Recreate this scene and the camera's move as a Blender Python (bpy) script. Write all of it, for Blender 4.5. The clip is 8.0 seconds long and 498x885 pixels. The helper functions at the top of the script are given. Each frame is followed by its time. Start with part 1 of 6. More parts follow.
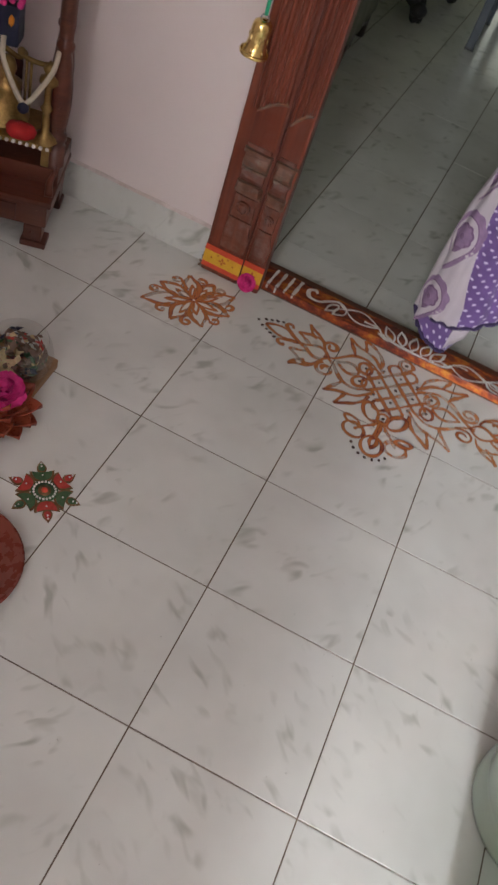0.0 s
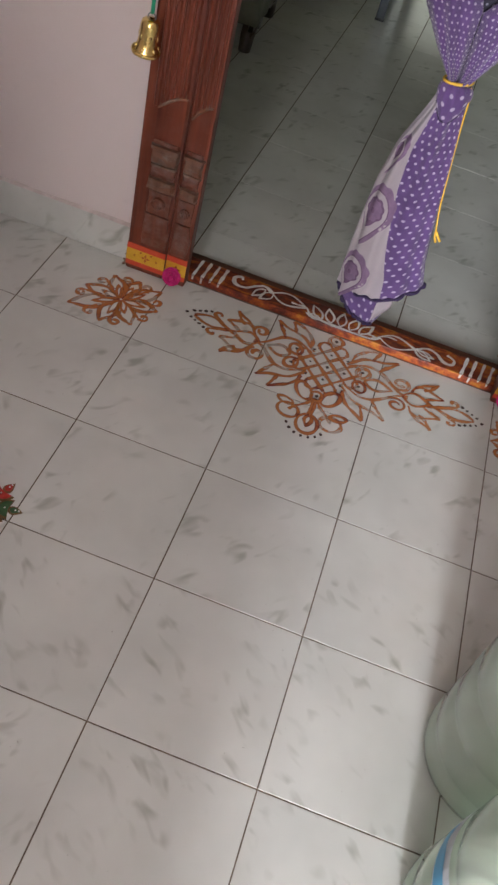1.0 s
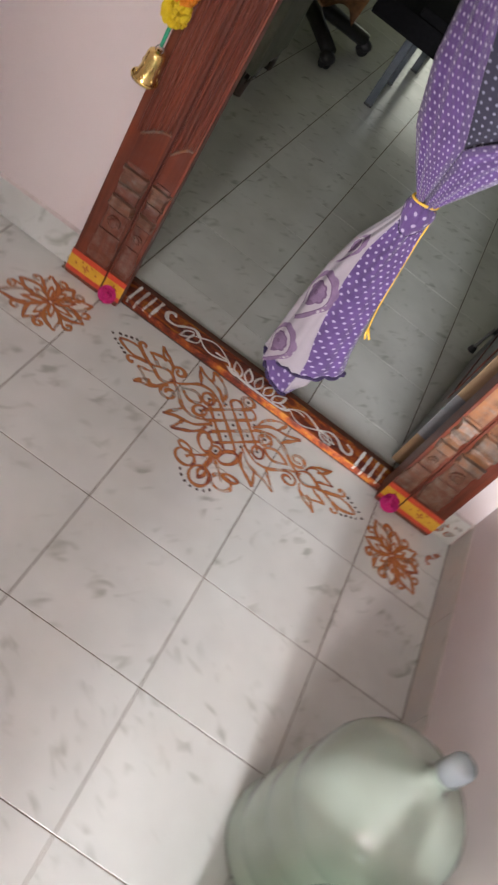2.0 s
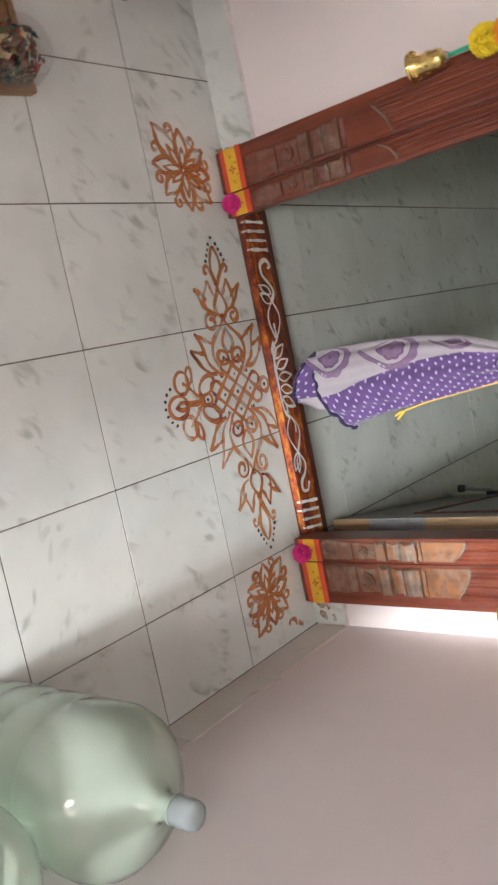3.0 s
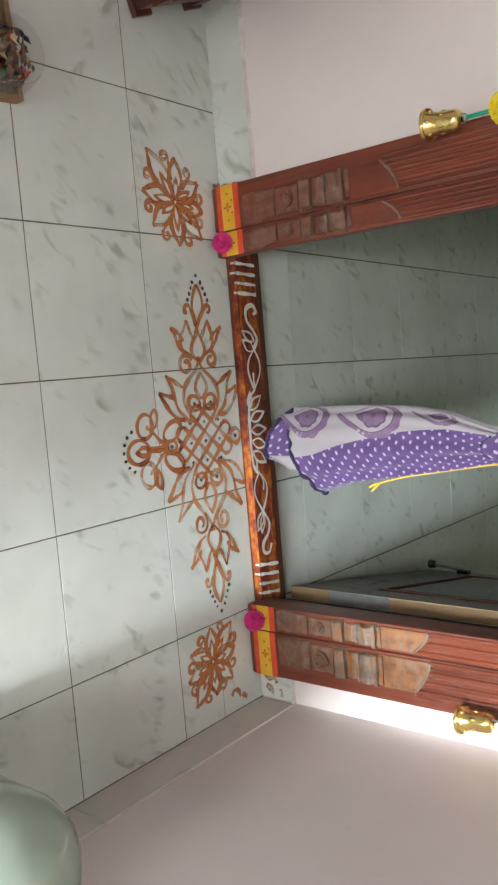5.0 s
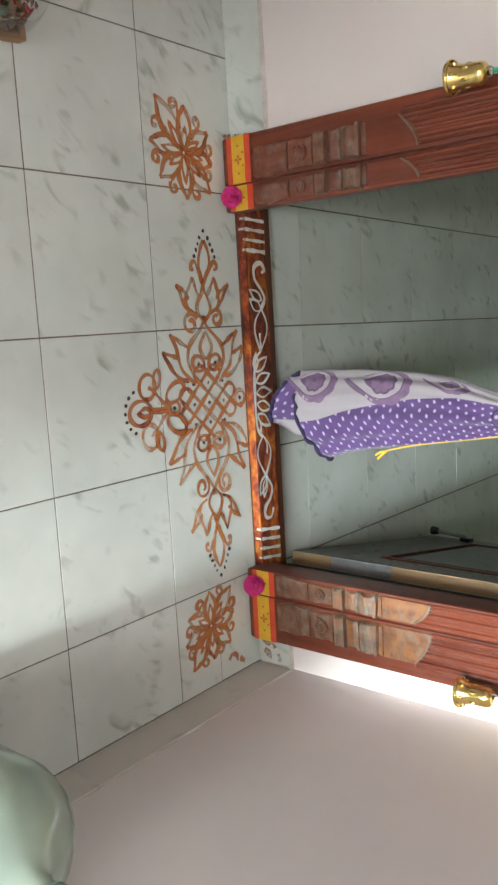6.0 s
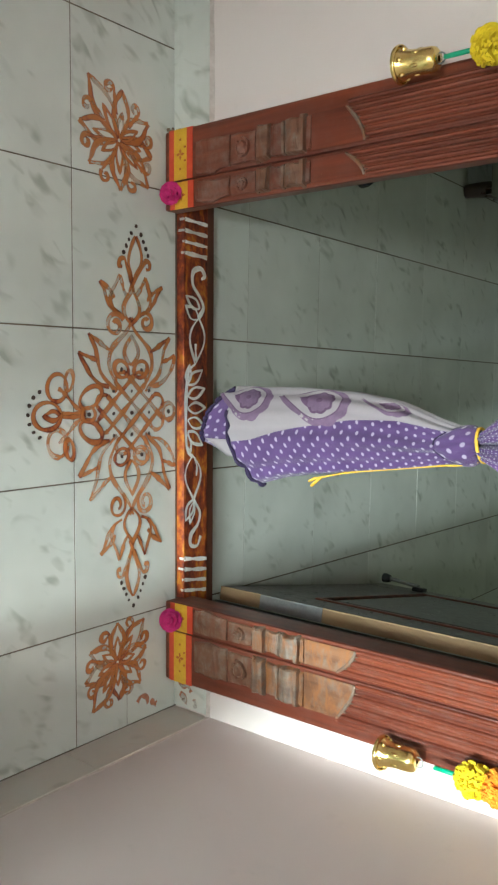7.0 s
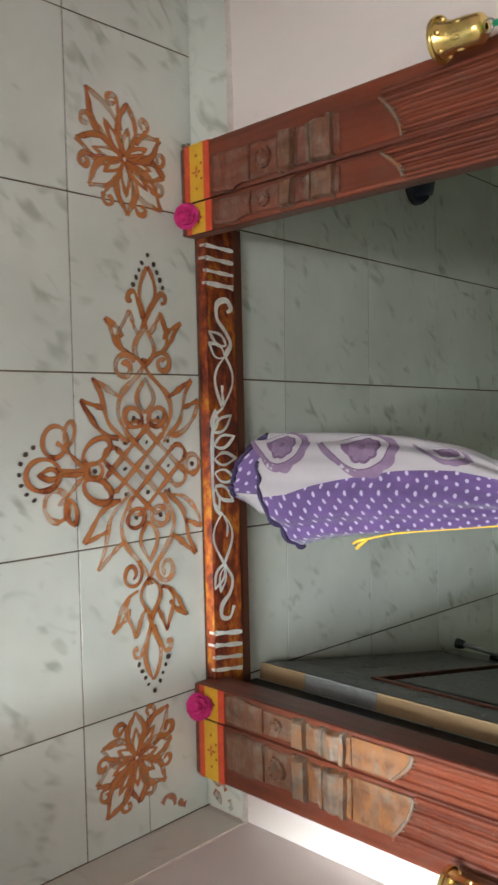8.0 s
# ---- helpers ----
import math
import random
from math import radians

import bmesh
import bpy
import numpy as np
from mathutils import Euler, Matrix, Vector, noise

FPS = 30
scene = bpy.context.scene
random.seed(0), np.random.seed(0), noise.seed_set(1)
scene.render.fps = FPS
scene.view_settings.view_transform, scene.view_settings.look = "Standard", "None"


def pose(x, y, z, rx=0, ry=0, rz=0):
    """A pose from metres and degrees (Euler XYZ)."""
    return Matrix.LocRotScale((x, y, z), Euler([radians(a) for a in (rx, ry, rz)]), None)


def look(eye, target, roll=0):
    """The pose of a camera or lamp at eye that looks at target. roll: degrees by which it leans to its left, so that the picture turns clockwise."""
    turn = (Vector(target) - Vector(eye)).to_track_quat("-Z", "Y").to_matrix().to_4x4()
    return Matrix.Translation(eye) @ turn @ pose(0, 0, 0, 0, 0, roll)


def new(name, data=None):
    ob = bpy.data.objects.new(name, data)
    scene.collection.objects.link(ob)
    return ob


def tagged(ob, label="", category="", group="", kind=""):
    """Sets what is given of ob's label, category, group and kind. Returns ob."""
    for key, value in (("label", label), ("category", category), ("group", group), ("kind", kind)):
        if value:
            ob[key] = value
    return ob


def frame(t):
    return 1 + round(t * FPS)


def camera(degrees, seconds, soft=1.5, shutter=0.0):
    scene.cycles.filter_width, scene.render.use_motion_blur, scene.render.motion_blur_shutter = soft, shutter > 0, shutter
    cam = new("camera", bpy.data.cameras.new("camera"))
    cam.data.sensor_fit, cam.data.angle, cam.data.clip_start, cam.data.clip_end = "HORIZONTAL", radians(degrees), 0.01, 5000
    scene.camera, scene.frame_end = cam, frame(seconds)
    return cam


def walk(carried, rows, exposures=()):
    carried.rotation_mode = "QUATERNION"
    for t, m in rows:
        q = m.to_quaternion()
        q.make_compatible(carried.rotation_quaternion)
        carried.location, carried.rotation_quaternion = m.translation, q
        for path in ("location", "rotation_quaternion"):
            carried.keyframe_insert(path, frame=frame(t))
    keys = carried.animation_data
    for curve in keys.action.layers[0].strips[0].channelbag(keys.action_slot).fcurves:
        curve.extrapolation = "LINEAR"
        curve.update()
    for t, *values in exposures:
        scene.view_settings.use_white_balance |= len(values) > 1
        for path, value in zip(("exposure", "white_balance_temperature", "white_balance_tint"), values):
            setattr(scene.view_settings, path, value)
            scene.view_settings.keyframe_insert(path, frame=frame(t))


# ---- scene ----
cam = camera(33.6, 8.0, soft=2.3, shutter=0.3)
PATH = [
    (0, (0.374, -1.445, 1.289), (0.208, -0.076, -0.159), 22.0),
    (0.5, (0.411, -1.444, 1.321), (0.261, -0.147, -0.193), 16.6),
    (0.8, (0.445, -1.444, 1.326), (0.315, -0.1, -0.149), 16.7),
    (1, (0.453, -1.441, 1.344), (0.355, -0.076, -0.115), 17.8),
    (1.2, (0.456, -1.425, 1.37), (0.367, -0.058, -0.083), 18.4),
    (1.5, (0.457, -1.428, 1.388), (0.397, 0.003, -0.007), 20.1),
    (1.8, (0.421, -1.433, 1.368), (0.417, 0.042, 0.017), 28.2),
    (2, (0.403, -1.417, 1.386), (0.521, 0.073, 0.056), 39.3),
    (2.2, (0.387, -1.413, 1.408), (0.569, 0.074, 0.083), 50.9),
    (3.3, (0.328, -1.412, 1.33), (0.583, 0.102, 0.048), 91.4),
    (3.5, (0.317, -1.395, 1.334), (0.569, 0.122, 0.056), 93.9),
    (4, (0.297, -1.351, 1.328), (0.509, 0.17, 0.047), 94.4),
    (4.5, (0.296, -1.318, 1.3), (0.482, 0.23, 0.048), 89.9),
    (4.7, (0.308, -1.296, 1.297), (0.485, 0.251, 0.042), 89.2),
    (5.8, (0.305, -1.261, 1.258), (0.552, 0.275, 0.002), 92.3),
    (6, (0.292, -1.243, 1.257), (0.581, 0.286, 0.0), 93.5),
    (6.5, (0.328, -1.12, 1.264), (0.627, 0.426, 0.031), 96.5),
    (6.8, (0.372, -1.052, 1.27), (0.564, 0.498, 0.021), 95.8),
    (7, (0.388, -1.03, 1.264), (0.551, 0.523, 0.015), 94.2),
    (7.3, (0.394, -0.965, 1.265), (0.512, 0.529, -0.06), 93.3),
    (7.5, (0.402, -0.942, 1.213), (0.484, 0.527, -0.142), 92.4),
    (8, (0.378, -0.786, 1.172), (0.445, 0.646, -0.223), 90.5),
]
walk(cam, [(t, look(eye, target, roll)) for t, eye, target, roll in PATH],
     [(0.0, -0.64, 6950, 17), (1.0, -0.68, 6980, 18), (2.0, -0.28, 7030, 20), (3.3, -0.08, 6850, 9), (6.0, 0.0, 6650, 1), (7.0, -0.10, 6650, -4), (8.0, -0.18, 6900, 3)])

# ---- world and light ----
world = bpy.data.worlds.new("sky")
scene.world = world
world.use_nodes = True
wn = world.node_tree.nodes
sky = wn.new("ShaderNodeTexSky")
sky.sky_type, sky.sun_disc = "NISHITA", False
sky.sun_elevation, sky.sun_rotation = radians(48), radians(150)
world.node_tree.links.new(sky.outputs["Color"], wn["Background"].inputs["Color"])
wn["Background"].inputs["Strength"].default_value = 0.1


def daylight(name, eye, target, width, height, watts, colour):
    """The sky's light, standing in an opening, or an added fill lamp out of view."""
    lamp = bpy.data.lights.new(name, "AREA")
    lamp.shape, lamp.size, lamp.size_y, lamp.energy, lamp.color = "RECTANGLE", width, height, watts, colour
    ob = new(name, lamp)
    ob.matrix_world = look(eye, target)
    return ob


PASSAGE_W, HALL_W, ROOM_W, SIDE_W = 950.0, 142.0, 4.0, 5.0
daylight("daylight_front_door", (0.875, -6.25, 1.05), (0.830, 0.0, 0.70), 0.41, 1.80, PASSAGE_W, (0.80, 0.93, 1.0))
# unseen fill lamp, placed behind to light the floor, jambs and walls
daylight("hall_fill_light", (0.27, -4.15, 1.62), (0.36, 0.3, 0.3), 0.50, 1.6, HALL_W, (0.88, 0.97, 1.0))
daylight("daylight_balcony_door", (0.35, 5.15, 0.46), (0.35, 2.0, 0.45), 0.6, 0.84, ROOM_W, (0.90, 1.0, 0.80))
# unseen fill lamp, aimed at the ceiling to brighten the room
daylight("room_fill_light", (2.66, 2.3, 1.4), (0.7, 1.3, 2.75), 1.25, 0.9, SIDE_W, (0.95, 1.0, 0.84))


# ---- materials ----
def shader(name, rough=0.5, metal=0.0, spec=0.5):
    m = bpy.data.materials.new(name)
    m.use_nodes = True
    b = m.node_tree.nodes["Principled BSDF"]
    b.inputs["Roughness"].default_value, b.inputs["Metallic"].default_value = rough, metal
    b.inputs["Specular IOR Level"].default_value = spec
    return m, m.node_tree.nodes, m.node_tree.links, b


def node(nodes, kind, **values):
    n = nodes.new(kind)
    for key, value in values.items():
        n.inputs[key].default_value = value
    return n


def rgba(c):
    return (*c, 1.0)


def ramp(nodes, links, source, stops):
    r = nodes.new("ShaderNodeValToRGB")
    while len(r.color_ramp.elements) < len(stops):
        r.color_ramp.elements.new(0.5)
    for e, (at, c) in zip(r.color_ramp.elements, stops):
        e.position, e.color = at, rgba(c) if len(c) == 3 else c
    links.new(source, r.inputs["Fac"])
    return r.outputs["Color"]


def mixed(nodes, links, fac, a, b, mode="MIX"):
    m = nodes.new("ShaderNodeMix")
    m.data_type, m.blend_type = "RGBA", mode
    for value, socket in ((fac, m.inputs["Factor"]), (a, m.inputs["A"]), (b, m.inputs["B"])):
        if isinstance(value, bpy.types.NodeSocket):
            links.new(value, socket)
        elif isinstance(value, tuple):
            socket.default_value = rgba(value)
        else:
            socket.default_value = value
    return m.outputs["Result"]


def calc(nodes, links, op, a, b=0.0, c=0.0):
    m = nodes.new("ShaderNodeMath")
    m.operation = op
    for value, socket in zip((a, b, c), m.inputs):
        if isinstance(value, bpy.types.NodeSocket):
            links.new(value, socket)
        else:
            socket.default_value = value
    return m.outputs["Value"]


def coords(nodes, links, kind="Object", scale=(1, 1, 1), turn=(0, 0, 0), scatter=0.0):
    """Texture coordinates, moved by a random step for each object where scatter is given."""
    tc = nodes.new("ShaderNodeTexCoord")
    out = tc.outputs[kind]
    mp = nodes.new("ShaderNodeMapping")
    mp.vector_type = "TEXTURE"
    mp.inputs["Scale"].default_value = [1 / a for a in scale]
    mp.inputs["Rotation"].default_value = [radians(a) for a in turn]
    links.new(out, mp.inputs["Vector"])
    if scatter:
        info = nodes.new("ShaderNodeObjectInfo")
        step = nodes.new("ShaderNodeCombineXYZ")
        for axis, k in zip("XYZ", (scatter, scatter * 1.7, scatter * 2.3)):
            links.new(calc(nodes, links, "MULTIPLY", info.outputs["Random"], k), step.inputs[axis])
        links.new(step.outputs["Vector"], mp.inputs["Location"])
    return mp.outputs["Vector"]


def noise_tex(nodes, links, vector, scale, detail=4.0, rough=0.55, distort=0.0):
    n = node(nodes, "ShaderNodeTexNoise", Scale=scale, Detail=detail, Roughness=rough, Distortion=distort)
    links.new(vector, n.inputs["Vector"])
    return n.outputs["Fac"]


def bump(nodes, links, bsdf, height, strength=0.2, distance=0.002):
    b = node(nodes, "ShaderNodeBump", Strength=strength, Distance=distance)
    links.new(height, b.inputs["Height"])
    links.new(b.outputs["Normal"], bsdf.inputs["Normal"])


def plain(name, c1, c2, scale=20.0, rough=0.5, metal=0.0, bumps=0.15, spec=0.5, stretch=(1, 1, 1), fine=6.0):
    """Two colours mingled by noise at two scales, with a fine relief and uneven gloss."""
    m, n, l, b = shader(name, rough, metal, spec)
    v = coords(n, l, scale=stretch, scatter=7.0)
    big, small = noise_tex(n, l, v, scale), noise_tex(n, l, v, scale * fine, 3.0)
    both = calc(n, l, "ADD", calc(n, l, "MULTIPLY", big, 0.65), calc(n, l, "MULTIPLY", small, 0.35))
    l.new(ramp(n, l, both, [(0.33, c1), (0.67, c2)]), b.inputs["Base Color"])
    l.new(calc(n, l, "MULTIPLY_ADD", small, 0.25, max(0.02, rough - 0.12)), b.inputs["Roughness"])
    if bumps:
        bump(n, l, b, small, bumps, 0.001)
    return m


def tile_marble(name="glazed_marble_tile", stain=None):
    """Glazed white tile printed with sparse grey-green veins."""
    m, n, l, b = shader(name, 0.16, 0.0, 0.5)
    v = coords(n, l, scatter=31.0)
    cloud = noise_tex(n, l, v, 5.0, 3.0)
    base = ramp(n, l, cloud, [(0.3, (0.605, 0.608, 0.575)), (0.7, (0.705, 0.708, 0.672))])
    for turn, scale, lo, hi, colour in ((44, (17, 38, 1), 0.55, 0.73, (0.245, 0.255, 0.208)), (64, (18, 40, 1), 0.57, 0.76, (0.255, 0.265, 0.218))):
        vv = coords(n, l, scale=scale, turn=(0, 0, turn), scatter=13.0 + turn)
        vein = noise_tex(n, l, vv, 1.0, 1.2, 0.45, 0.45)
        gate = noise_tex(n, l, v, 10.0 + turn * 0.03, 0.6)
        mask = ramp(n, l, vein, [(lo, (0, 0, 0)), (hi, (1, 1, 1))])
        holes = ramp(n, l, gate, [(0.53, (0, 0, 0)), (0.67, (1, 1, 1))])
        both = calc(n, l, "MULTIPLY", calc(n, l, "MULTIPLY", mask, holes), 0.56)
        base = mixed(n, l, both, base, colour)
    specks = noise_tex(n, l, v, 160.0, 1.0)
    base = mixed(n, l, ramp(n, l, specks, [(0.79, (0, 0, 0)), (0.83, (0.4, 0.4, 0.4))]), base, (0.25, 0.23, 0.2))
    # a second tone, mixed in uneven patches over the print
    if stain:
        base = mixed(n, l, ramp(n, l, noise_tex(n, l, v, 9.0, 5.0, 0.6), [(0.30, (0.35,) * 3), (0.68, (0.92,) * 3)]), base, stain)
    l.new(base, b.inputs["Base Color"])
    dull = noise_tex(n, l, v, 12.0, 4.0)
    l.new(calc(n, l, "MULTIPLY_ADD", dull, 0.22, 0.10), b.inputs["Roughness"])
    bump(n, l, b, noise_tex(n, l, v, 7.0, 1.0), 0.05, 0.004)
    return m


def wall_paint(name, c1, c2):
    m, n, l, b = shader(name, 0.62, 0.0, 0.35)
    v = coords(n, l)
    big, small = noise_tex(n, l, v, 2.2, 3.0), noise_tex(n, l, v, 95.0, 4.0)
    base = ramp(n, l, big, [(0.3, c1), (0.7, c2)])
    scuff = noise_tex(n, l, v, 14.0, 5.0, 0.7)
    base = mixed(n, l, ramp(n, l, scuff, [(0.62, (0, 0, 0)), (0.80, (0.35, 0.35, 0.35))]), base, tuple(0.78 * c for c in c1))
    l.new(base, b.inputs["Base Color"])
    trowel = noise_tex(n, l, v, 9.0, 3.0, 0.5, 0.4)
    bump(n, l, b, calc(n, l, "ADD", calc(n, l, "MULTIPLY", small, 0.12), calc(n, l, "MULTIPLY", trowel, 1.6)), 0.16, 0.004)
    return m


def stained_wood(name, dark, light, rough=0.35, dust=0.0, axis=2, patches=None):
    """Polished, grained wood; dust greys its high and scuffed places, patches is the colour of spots rubbed bare."""
    m, n, l, b = shader(name, rough, 0.0, 0.5)
    scale = [34.0, 34.0, 34.0]
    scale[axis] = 1.6
    v = coords(n, l, scale=tuple(scale), scatter=5.0)
    grain = noise_tex(n, l, v, 1.0, 6.0, 0.6, 0.6)
    base = ramp(n, l, grain, [(0.3, dark), (0.66, light)])
    flat = coords(n, l, scatter=3.0)
    worn = noise_tex(n, l, flat, 38.0, 5.0, 0.65)
    if dust:
        base = mixed(n, l, calc(n, l, "MULTIPLY", ramp(n, l, worn, [(0.45, (0, 0, 0)), (0.68, (1, 1, 1))]), dust), base, (0.25, 0.225, 0.20))
    if patches:
        streak = noise_tex(n, l, coords(n, l, scale=(24, 24, 60), scatter=9.0), 1.0, 3.0, 0.6, 0.5)
        base = mixed(n, l, ramp(n, l, streak, [(0.47, (0, 0, 0)), (0.62, (0.85, 0.85, 0.85))]), base, patches)
    chips = noise_tex(n, l, flat, 120.0, 2.0)
    base = mixed(n, l, ramp(n, l, chips, [(0.70, (0, 0, 0)), (0.76, (0.4, 0.4, 0.4))]), base, (0.36, 0.19, 0.12))
    l.new(base, b.inputs["Base Color"])
    l.new(calc(n, l, "MULTIPLY_ADD", worn, 0.3, rough - 0.12), b.inputs["Roughness"])
    bump(n, l, b, grain, 0.18, 0.001)
    return m


def wash_paint(name, thin, thick, clear, soft_edge=0.25):
    """Watery paint: pooled and darker along a stroke's edges, thin and clear in places."""
    m, n, l, b = shader(name, 0.45, 0.0, 0.4)
    uv = n.new("ShaderNodeUVMap")
    sep = n.new("ShaderNodeSeparateXYZ")
    l.new(uv.outputs["UV"], sep.inputs["Vector"])
    edge = calc(n, l, "POWER", calc(n, l, "ABSOLUTE", calc(n, l, "MULTIPLY_ADD", sep.outputs["X"], 2.0, -1.0)), 3.0)
    v = coords(n, l)
    pool = calc(n, l, "MULTIPLY_ADD", noise_tex(n, l, v, 34.0, 2.0), 0.95, calc(n, l, "MULTIPLY", noise_tex(n, l, v, 120.0, 4.0, 0.65), 0.25))
    info = n.new("ShaderNodeObjectInfo")
    load = calc(n, l, "MULTIPLY_ADD", info.outputs["Random"], 0.42, -0.27)
    ends = calc(n, l, "POWER", calc(n, l, "ABSOLUTE", calc(n, l, "MULTIPLY_ADD", sep.outputs["Y"], 2.0, -1.0)), 5.0)
    both = calc(n, l, "ADD", calc(n, l, "MULTIPLY", ends, 0.26), calc(n, l, "ADD", calc(n, l, "ADD", calc(n, l, "MULTIPLY", edge, 0.36), pool), load))
    l.new(ramp(n, l, both, [(0.40, thin), (0.68, tuple(0.62 * a + 0.38 * c for a, c in zip(thin, thick))), (0.98, thick)]), b.inputs["Base Color"])
    rim = ramp(n, l, calc(n, l, "ABSOLUTE", calc(n, l, "MULTIPLY_ADD", sep.outputs["X"], 2.0, -1.0)), [(0.70, (1, 1, 1)), (1.0, (soft_edge,) * 3)])
    l.new(calc(n, l, "MULTIPLY", ramp(n, l, both, [(0.40, (1 - clear,) * 3), (0.80, (1, 1, 1))]), rim), b.inputs["Alpha"])
    return m


def cloth_print(name, ground, dot, white=None, bands=(0.5, 0.15)):
    """Cotton printed with rows of dots; where white is given, the cloth is pale up to a seam that runs from bands[0] below to bands[1] above."""
    m, n, l, b = shader(name, 0.85, 0.0, 0.15)
    b.inputs["Sheen Weight"].default_value = 0.25
    uv = n.new("ShaderNodeUVMap")
    sep = n.new("ShaderNodeSeparateXYZ")
    l.new(uv.outputs["UV"], sep.inputs["Vector"])
    pitch = 0.0205
    x = calc(n, l, "DIVIDE", sep.outputs["X"], pitch)
    y = calc(n, l, "DIVIDE", sep.outputs["Y"], pitch)
    shift = calc(n, l, "MULTIPLY", calc(n, l, "MODULO", calc(n, l, "FLOOR", y), 2.0), 0.5)
    fx = calc(n, l, "SUBTRACT", calc(n, l, "FRACT", calc(n, l, "ADD", x, shift)), 0.5)
    fy = calc(n, l, "SUBTRACT", calc(n, l, "FRACT", y), 0.5)
    d = calc(n, l, "SQRT", calc(n, l, "ADD", calc(n, l, "MULTIPLY", fx, fx), calc(n, l, "MULTIPLY", fy, fy)))
    spot = ramp(n, l, d, [(0.14, (1, 1, 1)), (0.22, (0, 0, 0))])
    v = coords(n, l)
    fade = noise_tex(n, l, v, 18.0, 3.0)
    base = ramp(n, l, fade, [(0.3, tuple(0.85 * c for c in ground)), (0.7, tuple(min(1, 1.15 * c) for c in ground))])
    base = mixed(n, l, spot, base, dot)
    if white:
        seam = calc(n, l, "MULTIPLY_ADD", sep.outputs["Y"], (bands[1] - bands[0]) / 0.66, bands[0])
        pale = calc(n, l, "LESS_THAN", sep.outputs["X"], seam)
        base = mixed(n, l, pale, base, ramp(n, l, fade, [(0.3, tuple(0.92 * c for c in white)), (0.7, white)]))
    l.new(base, b.inputs["Base Color"])
    weave = n.new("ShaderNodeTexWave")
    weave.inputs["Scale"].default_value = 420.0
    l.new(uv.outputs["UV"], weave.inputs["Vector"])
    folds = noise_tex(n, l, coords(n, l, scale=(40, 40, 6)), 1.0, 3.0)
    bump(n, l, b, calc(n, l, "ADD", calc(n, l, "MULTIPLY", weave.outputs["Fac"], 0.06), folds), 0.5, 0.004)
    return m


def cloudy_wall(name, colour, glow, clear):
    """A thin cloudy plastic wall: some light scatters through, a little passes straight."""
    m, n, l, b = shader(name, 0.09)
    v = coords(n, l)
    fog = noise_tex(n, l, v, 9.0, 3.0)
    tint = ramp(n, l, fog, [(0.3, tuple(0.93 * c for c in colour)), (0.7, colour)])
    l.new(tint, b.inputs["Base Color"])
    soft_ = n.new("ShaderNodeBsdfTranslucent")
    l.new(tint, soft_.inputs["Color"])
    hole = node(n, "ShaderNodeBsdfTransparent", Color=(0.90, 0.94, 0.91, 1))
    first, second = node(n, "ShaderNodeMixShader", Fac=glow), node(n, "ShaderNodeMixShader", Fac=clear)
    l.new(b.outputs["BSDF"], first.inputs[1])
    l.new(soft_.outputs["BSDF"], first.inputs[2])
    l.new(first.outputs["Shader"], second.inputs[1])
    l.new(hole.outputs["BSDF"], second.inputs[2])
    shine, gloss = node(n, "ShaderNodeFresnel", IOR=1.48), node(n, "ShaderNodeBsdfGlossy", Roughness=0.07)
    coat = n.new("ShaderNodeMixShader")
    l.new(shine.outputs["Fac"], coat.inputs["Fac"])
    l.new(second.outputs["Shader"], coat.inputs[1])
    l.new(gloss.outputs["BSDF"], coat.inputs[2])
    l.new(coat.outputs["Shader"], n["Material Output"].inputs["Surface"])
    return m


def thin_glass(name):
    m, n, l, b = shader(name, 0.03)
    b.inputs["Base Color"].default_value = (0.9, 0.92, 0.92, 1)
    shine = node(n, "ShaderNodeBsdfGlossy", Roughness=0.06)
    hole = node(n, "ShaderNodeBsdfTransparent", Color=(0.96, 0.97, 0.97, 1))
    both = node(n, "ShaderNodeMixShader", Fac=0.13)
    l.new(hole.outputs["BSDF"], both.inputs[1])
    l.new(shine.outputs["BSDF"], both.inputs[2])
    l.new(both.outputs["Shader"], n["Material Output"].inputs["Surface"])
    return m


def stained_sill():
    """Dark wood smeared lengthways with vermilion and turmeric, half worn away, yellower towards its right end."""
    m, n, l, b = shader("turmeric_stained_wood", 0.5, 0.0, 0.3)
    v = coords(n, l, scale=(11, 34, 20))
    w = coords(n, l, scale=(46, 80, 50), turn=(0, 0, 12))
    sep = n.new("ShaderNodeSeparateXYZ")
    l.new(coords(n, l), sep.inputs["Vector"])
    along = calc(n, l, "MULTIPLY_ADD", sep.outputs["X"], 0.035, -0.022)
    blotch = calc(n, l, "MULTIPLY_ADD", noise_tex(n, l, w, 1.0, 5.0, 0.7), 0.42, calc(n, l, "MULTIPLY", noise_tex(n, l, v, 1.0, 3.0, 0.6, 0.8), 0.58))
    mix_ = calc(n, l, "ADD", blotch, along)
    l.new(ramp(n, l, mix_, [(0.36, (0.045, 0.012, 0.008)), (0.46, (0.15, 0.024, 0.012)), (0.53, (0.30, 0.060, 0.014)), (0.60, (0.42, 0.145, 0.018)), (0.70, (0.50, 0.235, 0.035))]), b.inputs["Base Color"])
    l.new(calc(n, l, "MULTIPLY_ADD", mix_, 0.4, 0.28), b.inputs["Roughness"])
    bump(n, l, b, mix_, 0.4, 0.002)
    return m


